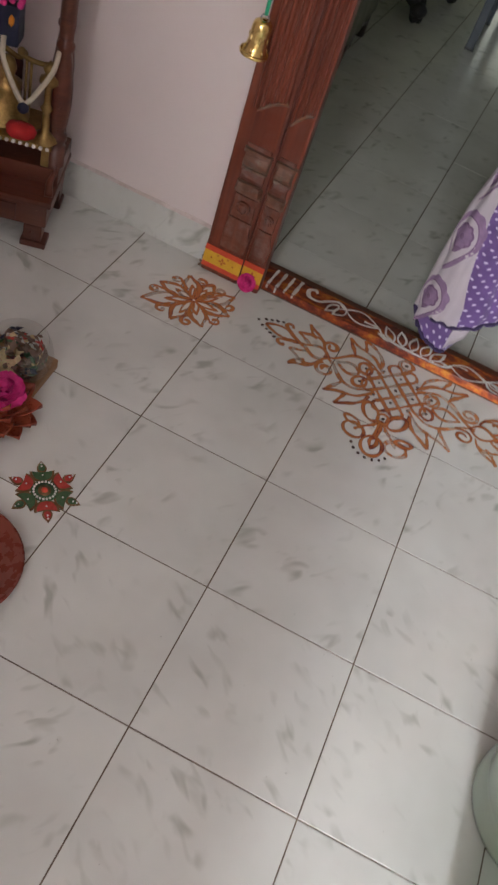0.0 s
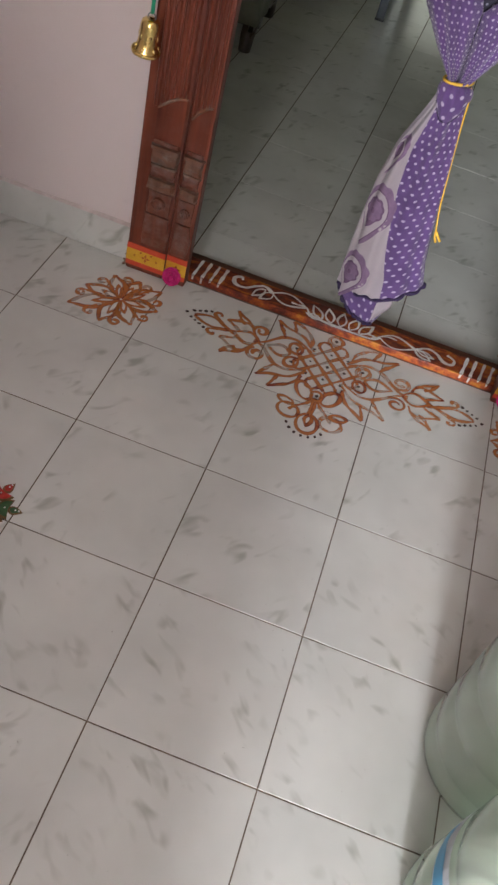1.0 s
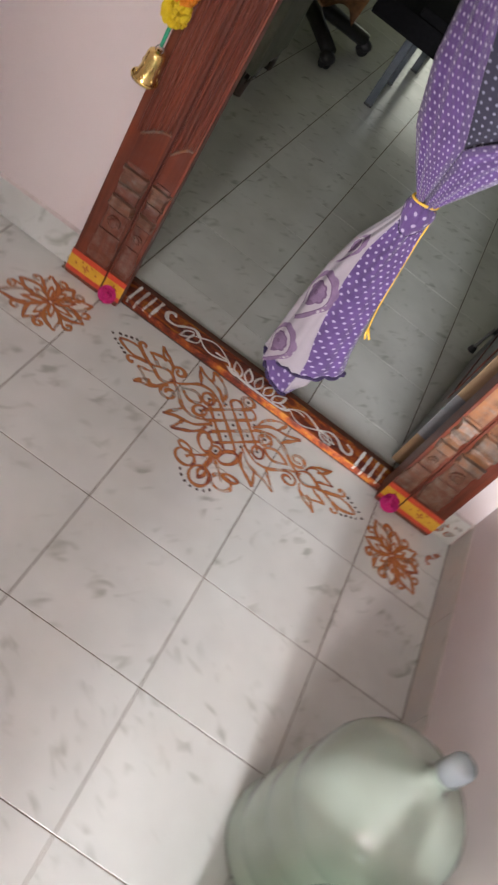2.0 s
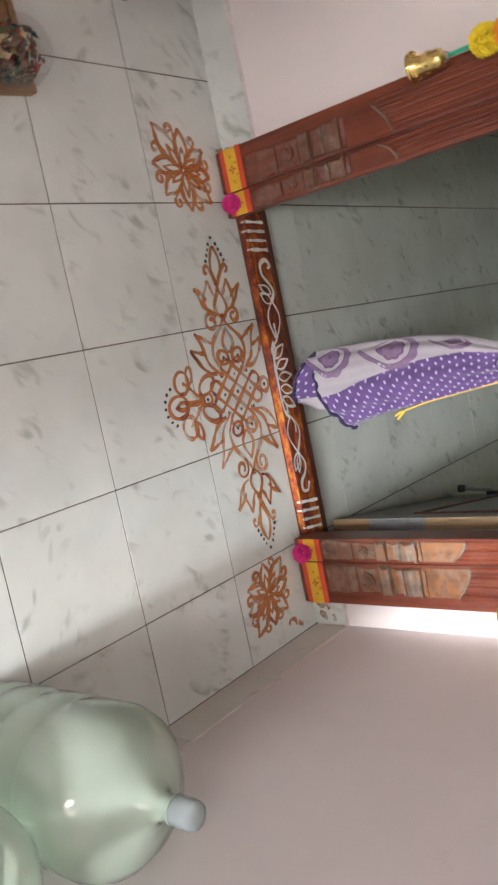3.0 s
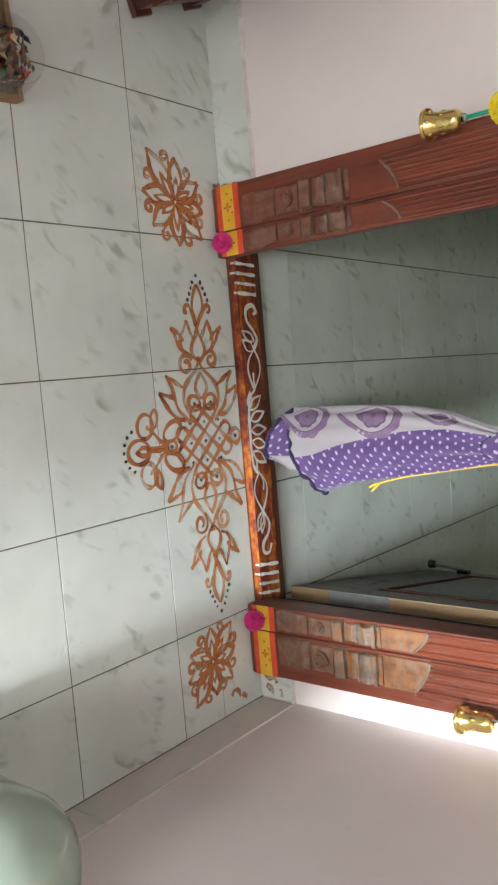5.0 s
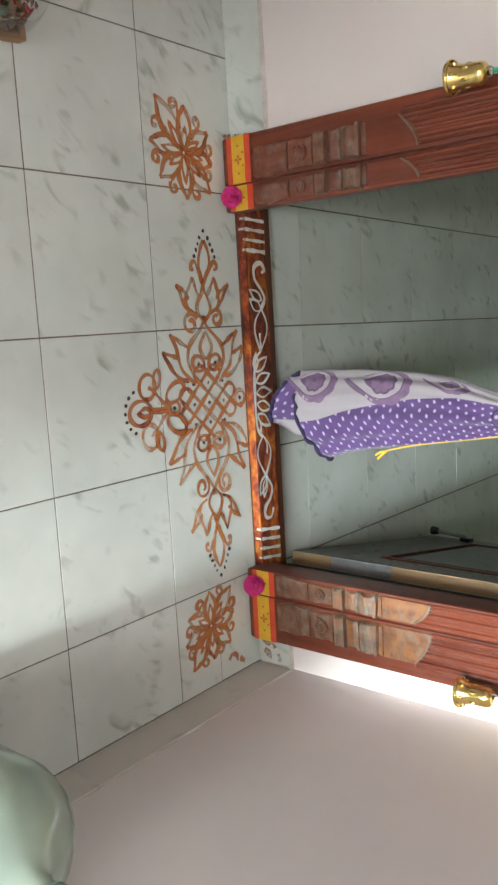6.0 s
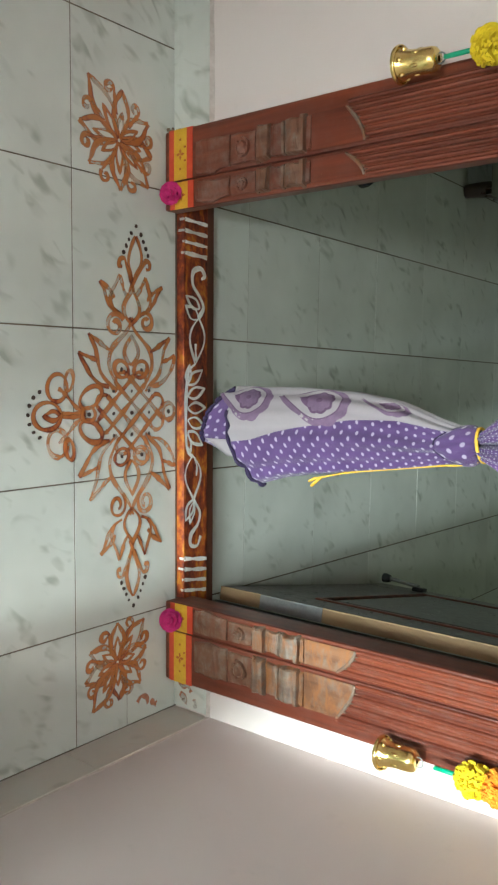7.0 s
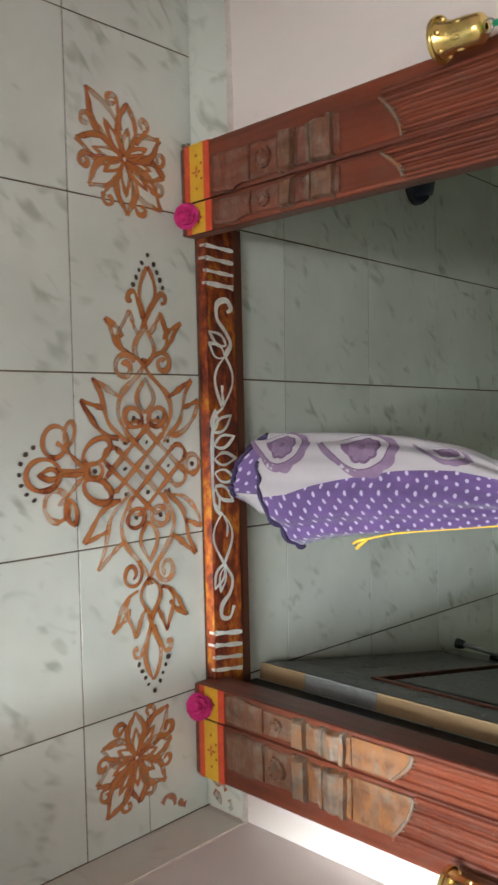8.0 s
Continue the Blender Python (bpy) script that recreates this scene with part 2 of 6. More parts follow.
TILE = tile_marble()
BEIGE_TILE = tile_marble("beige_skirting_tile", (0.74, 0.645, 0.575))
MORTAR = plain("brown_mortar", (0.17, 0.105, 0.065), (0.36, 0.27, 0.20), 70.0, 0.95, bumps=0.8)
GROUT = plain("dirty_grout", (0.070, 0.048, 0.035), (0.20, 0.145, 0.105), 18.0, 0.85)
PINK = wall_paint("pink_wall_paint", (0.745, 0.645, 0.630), (0.785, 0.688, 0.673))
GREEN = wall_paint("pale_green_wall_paint", (0.42, 0.46, 0.22), (0.48, 0.52, 0.27))
WHITE = wall_paint("white_ceiling_paint", (0.76, 0.75, 0.73), (0.82, 0.81, 0.79))
GRIMY = plain("grimy_plaster_edge", (0.52, 0.43, 0.385), (0.68, 0.58, 0.54), 22.0, 0.95, bumps=0.6)
EDGING = plain("stained_plaster_edge", (0.52, 0.43, 0.40), (0.70, 0.62, 0.60), 26.0, 0.9, bumps=0.6)
WOOD = stained_wood("red_brown_polished_wood", (0.086, 0.016, 0.009), (0.208, 0.046, 0.022), 0.31, 0.06)
WORN = stained_wood("worn_carved_wood", (0.100, 0.040, 0.024), (0.23, 0.110, 0.064), 0.42, 0.5, patches=(0.17, 0.062, 0.034))
FADED = stained_wood("faded_raised_wood", (0.100, 0.054, 0.037), (0.215, 0.140, 0.102), 0.5, 0.45, patches=(0.25, 0.098, 0.040))
TONGUE = stained_wood("orange_brown_wood", (0.110, 0.040, 0.020), (0.235, 0.105, 0.052), 0.42, 0.42, patches=(0.27, 0.10, 0.033))
DUSTY = stained_wood("dusty_carved_wood", (0.095, 0.023, 0.013), (0.205, 0.060, 0.033), 0.38, 0.36)
BARE = stained_wood("bare_pale_wood", (0.33, 0.20, 0.10), (0.46, 0.31, 0.18), 0.6)
LEAFWOOD = stained_wood("dark_brown_door_wood", (0.030, 0.016, 0.012), (0.060, 0.034, 0.025), 0.28)
SHRINEWOOD = stained_wood("red_shrine_wood", (0.055, 0.012, 0.007), (0.125, 0.032, 0.016), 0.3, axis=0)
SILL = stained_sill()
SILLBACK = stained_wood("dark_sill_wood", (0.065, 0.018, 0.010), (0.13, 0.04, 0.022), 0.4, axis=0)
OCHRE = wash_paint("red_ochre_wash", (0.76, 0.265, 0.060), (0.17, 0.020, 0.006), 0.55)
SMEARED = wash_paint("faded_ochre_smear", (0.64, 0.24, 0.12), (0.38, 0.09, 0.045), 0.68, 0.12)
RICE = wash_paint("white_rice_paste", (0.80, 0.79, 0.76), (0.86, 0.85, 0.83), 0.30, 0.55)
DOTPAINT = plain("dark_brown_dots", (0.035, 0.018, 0.013), (0.07, 0.035, 0.025), 50.0, 0.5)
DEEPRED = plain("deep_red_wool", (0.30, 0.006, 0.008), (0.42, 0.014, 0.014), 60.0, 0.9)
YELLOW = plain("turmeric_yellow_paint", (0.62, 0.33, 0.02), (0.75, 0.44, 0.04), 40.0, 0.55)
RED = plain("vermilion_paint", (0.55, 0.045, 0.02), (0.68, 0.085, 0.035), 40.0, 0.55)
OLDRED = plain("dull_vermilion_mark", (0.36, 0.07, 0.015), (0.55, 0.16, 0.03), 90.0, 0.6)
GOLD = plain("gold_plated_brass", (0.82, 0.60, 0.20), (0.93, 0.74, 0.33), 70.0, 0.15, 1.0, 0.35)
DULLGOLD = plain("tarnished_brass", (0.22, 0.14, 0.05), (0.40, 0.27, 0.105), 60.0, 0.44, 1.0, 0.3)
PURPLE = cloth_print("purple_dotted_cotton", (0.088, 0.046, 0.140), (0.36, 0.30, 0.40), (0.315, 0.268, 0.290), (0.147, 0.081))
PURPLE2 = cloth_print("purple_dotted_panel", (0.090, 0.047, 0.142), (0.36, 0.30, 0.40))
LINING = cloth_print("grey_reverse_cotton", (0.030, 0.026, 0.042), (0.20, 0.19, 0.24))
HEM = plain("dark_purple_hem", (0.014, 0.006, 0.030), (0.030, 0.012, 0.060), 60.0, 0.8)
MAUVE = plain("mauve_print", (0.125, 0.072, 0.13), (0.18, 0.108, 0.18), 60.0, 0.85)
DEEPMAUVE = plain("plum_print", (0.085, 0.040, 0.088), (0.13, 0.066, 0.13), 60.0, 0.85)
PALE = plain("pale_lilac_cotton", (0.285, 0.243, 0.262), (0.32, 0.272, 0.293), 40.0, 0.85)
ELASTIC = plain("yellow_elastic", (0.62, 0.33, 0.03), (0.74, 0.45, 0.06), 90.0, 0.7)
MAGENTA = plain("magenta_petals", (0.56, 0.018, 0.17), (0.78, 0.050, 0.29), 70.0, 0.6)
JAR = cloudy_wall("cloudy_green_plastic", (0.78, 0.88, 0.745), 0.44, 0.31)
CAP = cloudy_wall("clear_white_plastic", (0.80, 0.82, 0.88), 0.5, 0.66)
BLUELABEL = plain("blue_label_paper", (0.02, 0.30, 0.55), (0.04, 0.40, 0.68), 30.0, 0.4)
PALELABEL = plain("grey_label_paper", (0.55, 0.57, 0.62), (0.66, 0.68, 0.72), 30.0, 0.4)
GREENTUBE = plain("green_plastic_tube", (0.0, 0.33, 0.17), (0.02, 0.45, 0.25), 40.0, 0.35)
POMYELLOW = plain("yellow_wool", (0.72, 0.50, 0.01), (0.88, 0.68, 0.04), 60.0, 0.9)
CANARY = plain("yellow_cloth", (0.70, 0.50, 0.012), (0.82, 0.62, 0.03), 30.0, 0.8)
POMORANGE = plain("orange_wool", (0.75, 0.22, 0.01), (0.88, 0.34, 0.03), 60.0, 0.9)
CORD = plain("white_cord", (0.46, 0.41, 0.31), (0.60, 0.54, 0.43), 90.0, 0.85)
BLACK = plain("black_plastic", (0.012, 0.012, 0.014), (0.03, 0.03, 0.034), 40.0, 0.4)
BLACKCLOTH = plain("black_seat_cloth", (0.006, 0.006, 0.007), (0.014, 0.013, 0.015), 60.0, 0.95, spec=0.1)
STEEL = plain("dark_painted_steel", (0.035, 0.045, 0.055), (0.06, 0.07, 0.085), 40.0, 0.35, 0.3)
FILLER = plain("grey_undercoat", (0.20, 0.20, 0.21), (0.29, 0.29, 0.30), 30.0, 0.5)
METAL = plain("dull_grey_metal", (0.22, 0.22, 0.22), (0.32, 0.32, 0.32), 60.0, 0.4, 0.8)
TERRACOTTA = plain("glazed_terracotta", (0.172, 0.031, 0.019), (0.202, 0.040, 0.024), 9.0, 0.27)
COPPER = plain("red_copper_petals", (0.26, 0.048, 0.024), (0.42, 0.095, 0.048), 35.0, 0.30, 0.25)
TRAYWOOD = stained_wood("pale_tray_wood", (0.24, 0.12, 0.055), (0.37, 0.21, 0.10), 0.55, axis=1)
DRIED = plain("dried_brown_petals", (0.11, 0.062, 0.045), (0.24, 0.155, 0.115), 40.0, 0.85)
STRAW = plain("dried_pale_petals", (0.48, 0.36, 0.19), (0.62, 0.49, 0.29), 40.0, 0.8)
GLASS = thin_glass("clear_glass")
SHEET = plain("grey_bedcover", (0.15, 0.15, 0.115), (0.215, 0.21, 0.165), 9.0, 0.9, bumps=0.4)
BROWNCLOTH = plain("brown_patterned_cloth", (0.10, 0.038, 0.014), (0.26, 0.12, 0.05), 45.0, 0.9)
MAROON = plain("maroon_cloth", (0.036, 0.006, 0.008), (0.07, 0.012, 0.014), 60.0, 0.9)
NAVY = plain("navy_box", (0.004, 0.006, 0.026), (0.008, 0.012, 0.045), 30.0, 0.5)
BEAD = plain("pearl_bead", (0.70, 0.69, 0.66), (0.80, 0.79, 0.77), 80.0, 0.25)
LEAFGREEN = plain("green_glitter_paint", (0.03, 0.085, 0.03), (0.06, 0.14, 0.055), 150.0, 0.35)
REDGLITTER = plain("red_glitter_paint", (0.34, 0.018, 0.012), (0.52, 0.050, 0.035), 150.0, 0.35)
ANTIQUE = plain("antique_gold_edge", (0.16, 0.085, 0.035), (0.28, 0.165, 0.08), 120.0, 0.4, 0.6)


# ---- mesh helpers ----
def part(name, bm, material, parent=None, label="", smooth=False):
    """Links a bmesh as one mesh object, under a thing or a part where parent is given."""
    me = bpy.data.meshes.new(name)
    bm.normal_update()
    bm.to_mesh(me)
    bm.free()
    me.materials.append(material)
    if smooth:
        me.shade_smooth()
    ob = new(name, me)
    if parent:
        ob.parent = parent
    return tagged(ob, label)


def thing(name, at=(0, 0, 0), turn=0.0, label="", category="", group="", kind=""):
    ob = new(name)
    ob.matrix_world = pose(*at, 0, 0, turn)
    ob.empty_display_size = 0.05
    return tagged(ob, label, category, group, kind)


def box(bm, x0, x1, y0, y1, z0, z1, bevel=0.0, m=None):
    made = bmesh.ops.create_cube(bm, size=1.0)["verts"]
    for v in made:
        v.co = Vector(((x0 + x1) / 2 + v.co.x * (x1 - x0), (y0 + y1) / 2 + v.co.y * (y1 - y0), (z0 + z1) / 2 + v.co.z * (z1 - z0)))
    if m:
        bmesh.ops.transform(bm, matrix=m, verts=made)
    if bevel:
        edges = {e for v in made for e in v.link_edges}
        bmesh.ops.bevel(bm, geom=list(edges), offset=bevel, segments=2, affect="EDGES", profile=0.6)
    return bm


def boxed(*a, **k):
    return box(bmesh.new(), *a, **k)


def lathe(bm, profile, seg=32, m=Matrix(), wobble=0.0):
    """Turns (radius, height) pairs round z."""
    rings = []
    for r, z in profile:
        if r < 1e-6:
            rings.append([bm.verts.new(m @ Vector((0, 0, z)))])
        else:
            rings.append([bm.verts.new(m @ Vector((r * (1 + wobble * math.sin(3 * a + 40 * z)) * math.cos(a), r * math.sin(a), z))) for a in (2 * math.pi * i / seg for i in range(seg))])
    for p, q in zip(rings, rings[1:]):
        for i in range(seg):
            j = (i + 1) % seg
            if len(p) == 1 and len(q) == 1:
                continue
            if len(p) == 1:
                bm.faces.new((p[0], q[i], q[j]))
            elif len(q) == 1:
                bm.faces.new((p[i], p[j], q[0]))
            else:
                bm.faces.new((p[i], p[j], q[j], q[i]))
    return bm


def tube(bm, pts, r, seg=8, close=False):
    """A round cord along points; r is one radius or one for each point."""
    pts = [Vector(p) for p in pts]
    rad = r if isinstance(r, (list, tuple)) else [r] * len(pts)
    rings = []
    for i, p in enumerate(pts):
        t = (pts[(i + 1) % len(pts)] - pts[i - 1]) if close else (pts[min(i + 1, len(pts) - 1)] - pts[max(i - 1, 0)])
        q = t.to_track_quat("Z", "Y")
        rings.append([bm.verts.new(p + q @ Vector((rad[i] * math.cos(a), rad[i] * math.sin(a), 0))) for a in (2 * math.pi * k / seg for k in range(seg))])
    for a, b in zip(rings, rings[1:] + (rings[:1] if close else [])):
        for k in range(seg):
            j = (k + 1) % seg
            bm.faces.new((a[k], a[j], b[j], b[k]))
    if not close:
        bm.faces.new(rings[0][::-1])
        bm.faces.new(rings[-1])
    return bm


def ball(bm, at, r, squash=1.0, sub=2):
    made = bmesh.ops.create_icosphere(bm, subdivisions=sub, radius=r)["verts"]
    for v in made:
        v.co = Vector((v.co.x, v.co.y, v.co.z * squash)) + Vector(at)
    return bm


def smooth_path(pts, steps=10, close=False):
    """A soft curve through a few points."""
    pts = [Vector((*p, 0)) if len(p) == 2 else Vector(p) for p in pts]
    if close:
        pts = [pts[-1], *pts, pts[0], pts[1]]
    else:
        pts = [2 * pts[0] - pts[1], *pts, 2 * pts[-1] - pts[-2]]
    out = []
    for a, b, c, d in zip(pts, pts[1:], pts[2:], pts[3:]):
        for k in range(steps):
            t = k / steps
            out.append(0.5 * (2 * b + (c - a) * t + (2 * a - 5 * b + 4 * c - d) * t * t + (3 * b - a - 3 * c + d) * t ** 3))
    return out if close else out + [pts[-2]]


class Brush:
    """Flat strokes of paint on a level surface, each a part of its own, laid a hair above the last."""

    def __init__(self, thing_, material, z, width, seed=1):
        self.thing, self.material, self.z, self.width, self.rnd = thing_, material, z, width, random.Random(seed)

    def stroke(self, pts, name="stroke", width=None, taper=0.0, close=False):
        self.z += 0.000012
        bm = bmesh.new()
        uv = bm.loops.layers.uv.new("UVMap")
        w = (width or self.width) * self.rnd.uniform(0.86, 1.16)
        pts = [Vector((p[0], p[1], 0)) for p in pts]
        n, phase = len(pts), self.rnd.uniform(0, 6)
        left, right = [], []
        for i, p in enumerate(pts):
            t = (pts[(i + 1) % n] - pts[i - 1]) if close else (pts[min(i + 1, n - 1)] - pts[max(i - 1, 0)])
            t = t.normalized() if t.length else Vector((1, 0, 0))
            s = Vector((-t.y, t.x, 0))
            at = i / max(1, n - 1)
            h = 0.5 * w * (1 + 0.24 * math.sin(phase + 9 * at) + 0.10 * math.sin(23 * at + phase))
            if taper and not close:
                h *= 1 - taper * abs(2 * at - 1) ** 3
            z = self.z + 0.00001 * at
            left.append(bm.verts.new((p.x + s.x * h, p.y + s.y * h, z)))
            right.append(bm.verts.new((p.x - s.x * h, p.y - s.y * h, z)))
        for i in range(n if close else n - 1):
            j = (i + 1) % n
            f = bm.faces.new((right[i], right[j], left[j], left[i]))
            for loop, u in zip(f.loops, (0, 0, 1, 1)):
                loop[uv].uv = (u, i / n)
        part(name, bm, self.material, self.thing)
        return self

    def curve(self, pts, name="stem", **k):
        return self.stroke(smooth_path(pts, 9, k.get("close", False)), name, **k)

    def leaf(self, base, tip, half, bend=0.0, width=None, name="petal"):
        """A pointed petal: one bowed stroke out to the tip and back."""
        a, b = Vector(base), Vector(tip)
        d = b - a
        s = Vector((-d.y, d.x)).normalized()
        pts = []
        for side in (-1, 1):
            for k in range(15):
                t = k / 14 if side < 0 else 1 - k / 14
                if side > 0 and k == 0:
                    continue
                swell = math.sin(math.pi * t ** 0.82) ** 1.2 * half
                pts.append(a + d * t + s * (side * swell + bend * math.sin(math.pi * t)))
        return self.stroke(pts, name, width=width, taper=0.3)

    def curl(self, at, r, start, turns, width=None):
        """A spiral that winds inwards from the angle start (degrees); turns < 0 runs clockwise."""
        n = max(10, int(abs(turns) * 22))
        pts = []
        for k in range(n + 1):
            t = k / n
            a = radians(start) + 2 * math.pi * turns * t
            q = r * (1 - 0.78 * t)
            pts.append((at[0] + q * math.cos(a), at[1] + q * math.sin(a)))
        return self.stroke(pts, "curl", width=width)

    def ring(self, at, r, squash=1.0, turn=0.0, width=None):
        pts = []
        for k in range(22):
            a = 2 * math.pi * k / 22
            x, y = r * math.cos(a), r * squash * math.sin(a)
            c, s = math.cos(radians(turn)), math.sin(radians(turn))
            pts.append((at[0] + c * x - s * y, at[1] + s * x + c * y))
        return self.stroke(pts, "loop", width=width, close=True)


def dot_mesh(name, r, material):
    bm = bmesh.new()
    rim = [bm.verts.new((r * math.cos(a), 0.85 * r * math.sin(a), 0)) for a in (2 * math.pi * k / 12 for k in range(12))]
    top = bm.verts.new((0, 0, r * 0.25))
    for k in range(12):
        bm.faces.new((rim[k], rim[(k + 1) % 12], top))
    me = bpy.data.meshes.new(name)
    bm.to_mesh(me)
    bm.free()
    me.materials.append(material)
    return me


def dots(name, parent, places, r, z, material, seed=3):
    me, rnd = dot_mesh(name, r, material), random.Random(seed)
    for x, y in places:
        ob = new(name, me)
        ob.parent = parent
        q = rnd.uniform(0.8, 1.2)
        ob.matrix_local = pose(x, y, z, 0, 0, rnd.uniform(0, 180)) @ Matrix.Diagonal((q, q * rnd.uniform(0.85, 1.1), 1, 1))


# ---- the setting ----
DOOR_Y, RIGHT_X, HEAD = 0.287, 1.137, 2.08      # door wall's face, right wall's face, height of the opening
IN_L, IN_R = 0.043, 0.886                       # inner edges of the door frame
CEIL, ROOM_BACK, HALL_L, STUB_X, STUB_Y = 2.75, 5.2, -1.05, 0.66, -2.6
HALL_BACK, LAMP_GAP_L, LAMP_GAP_R, DOOR_END = -4.2, 0.07, 0.604, -6.3


def wall(name, label, material, *boxes):
    bm = bmesh.new()
    for b in boxes:
        box(bm, *b)
    return tagged(part(name, bm, material), label, "wall", kind="structure")


wall("wall_door", "pink painted plaster wall with a doorway", PINK,
     (HALL_L, -0.10, DOOR_Y, 0.36, -0.05, CEIL), (1.04, RIGHT_X + 0.2, DOOR_Y, 0.36, -0.05, CEIL), (-0.10, 1.04, DOOR_Y, 0.36, HEAD + 0.06, CEIL))
wall("wall_room_front", "pale green room side of the doorway wall", GREEN,
     (-1.8, -0.07, 0.362, 0.42, -0.05, CEIL), (1.0, 2.7, 0.362, 0.42, -0.05, CEIL), (-0.07, 1.0, 0.362, 0.42, HEAD + 0.06, CEIL))
wall("wall_right", "pink painted plaster wall beside the water jars", PINK, (RIGHT_X, RIGHT_X + 0.15, DOOR_END - 0.1, DOOR_Y - 0.001, -0.05, CEIL))
wall("wall_left", "pink hall wall", PINK, (HALL_L - 0.15, HALL_L, STUB_Y - 0.12, DOOR_Y, -0.05, CEIL))
# unseen: this parapet and gap are added to limit the hall lamp's light
wall("wall_back", "unseen pink hall back wall, parapet and opening added to shape the light", PINK, (HALL_L, LAMP_GAP_L, STUB_Y - 0.12, STUB_Y, -0.05, CEIL),
     (LAMP_GAP_L, LAMP_GAP_R, STUB_Y - 0.12, STUB_Y, -0.05, 1.00))
# unseen walls added to enclose the hall lamp
wall("lamp_recess_side", "unseen pink wall added beside the hall fill lamp", PINK, (LAMP_GAP_L - 0.12, LAMP_GAP_L, HALL_BACK, STUB_Y - 0.121, -0.05, CEIL))
wall("lamp_recess_end", "unseen pink end wall added round the hall fill lamp", PINK,
     (LAMP_GAP_L - 0.12, LAMP_GAP_R, HALL_BACK - 0.15, HALL_BACK - 0.001, -0.05, 0.80), (LAMP_GAP_L - 0.12, LAMP_GAP_R, HALL_BACK - 0.15, HALL_BACK - 0.001, 2.44, CEIL))
# unseen wall, added to shade the floor left of the front-door beam
wall("wall_beam_blocker", "unseen pink wall added to cut the daylight beam on its left", PINK, (STUB_X - 0.055, STUB_X, DOOR_END - 0.1, STUB_Y, -0.05, CEIL))
wall("wall_entrance", "pink wall over the front door", PINK, (STUB_X, RIGHT_X, DOOR_END - 0.1, DOOR_END, 2.1, CEIL))
wall("wall_room_back", "pale green far wall with a balcony door opening", GREEN,
     (-1.8, 0.02, ROOM_BACK, ROOM_BACK + 0.15, -0.05, CEIL), (0.68, 2.7, ROOM_BACK, ROOM_BACK + 0.15, -0.05, CEIL), (0.02, 0.68, ROOM_BACK, ROOM_BACK + 0.15, 2.1, CEIL))
wall("wall_room_left", "pale green room wall", GREEN, (-1.95, -1.8, 0.36, ROOM_BACK + 0.15, -0.05, CEIL))
# the opening in this wall is added to hold the room's fill lamp
wall("wall_room_right", "unseen pale green room wall, its opening added for the fill lamp", GREEN,
     (2.7, 2.85, 0.36, 1.62, -0.05, CEIL), (2.7, 2.85, 2.98, ROOM_BACK + 0.15, -0.05, CEIL), (2.7, 2.85, 1.62, 2.98, -0.05, 0.9), (2.7, 2.85, 1.62, 2.98, 2.1, CEIL))
ceil = bmesh.new()
box(ceil, HALL_L - 0.15, RIGHT_X + 0.15, DOOR_END - 0.1, 0.30, CEIL, CEIL + 0.1)
box(ceil, -1.95, 2.85, 0.301, ROOM_BACK + 0.15, CEIL, CEIL + 0.1)
tagged(part("ceiling", ceil, WHITE), "plain white plaster ceiling", "ceiling", kind="structure")

# floors: a grout bed, with every tile laid on it at the end of the file
hall_floor = tagged(part("floor_hall", boxed(HALL_L, RIGHT_X, DOOR_END - 0.1, 0.30, -0.06, -0.0009), GROUT), "white marble-look glazed floor tiles with dark grout", "floor", kind="structure")
room_floor = tagged(part("floor_room", boxed(-1.8, 2.7, 0.301, ROOM_BACK + 0.15, -0.06, -0.0009), GROUT), "white marble-look glazed tiles beyond the doorway", "floor", kind="structure")
tagged(part("ground", boxed(-40, 40, -40, 40, -0.16, -0.07), GROUT), "bare ground outside", "ground", kind="structure")

# skirting tiles with a sloping plaster fillet above


def fillet(name, label, along, a0, a1, face, tall):
    """A plaster backing that slopes from the top of the skirting to the wall."""
    out = 0.0092 if along == "x" else 0.0019
    prof = [(0.0, 0.0), (0.38 * out, 0.0), (0.38 * out, tall - 0.004), (out, tall - 0.003), (0.8 * out, tall - 0.001), (0.0, tall + 0.001 + 0.003 * (along == "x"))]
    bm, rows = bmesh.new(), []
    steps = max(2, int(abs(a1 - a0) / 0.04))
    rr = random.Random(len(name))
    for k in range(steps + 1):
        t = a0 + (a1 - a0) * k / steps
        lift = rr.uniform(-0.0015, 0.0025)
        rows.append([bm.verts.new((t, face - o, z + (lift if z > tall else 0)) if along == "x" else (face - o, t, z + (lift if z > tall else 0))) for o, z in prof])
    for p, q in zip(rows, rows[1:]):
        for i in range(len(prof) - 1):
            bm.faces.new((p[i], p[i + 1], q[i + 1], q[i]))
    return tagged(part(name, bm, EDGING if along == "x" else GRIMY), label, "baseboard", kind="structure")


skirt_door = fillet("baseboard_door_wall", "marble-look tile skirting with rough plaster top edge", "x", HALL_L, -0.123, DOOR_Y, 0.102)
skirt_corner = fillet("baseboard_corner", "short ochre-stained tile skirting beside the door frame", "x", 1.062, RIGHT_X, DOOR_Y, 0.097)
skirt_right = fillet("baseboard_right_wall", "marble-look tile skirting along the pink wall", "y", DOOR_END, DOOR_Y - 0.001, RIGHT_X, 0.102)

# ---- the door frame ----
FRONT = 0.25
door_frame = thing("door_1", label="carved red-brown wooden door frame with painted feet", category="door frame", kind="structure")


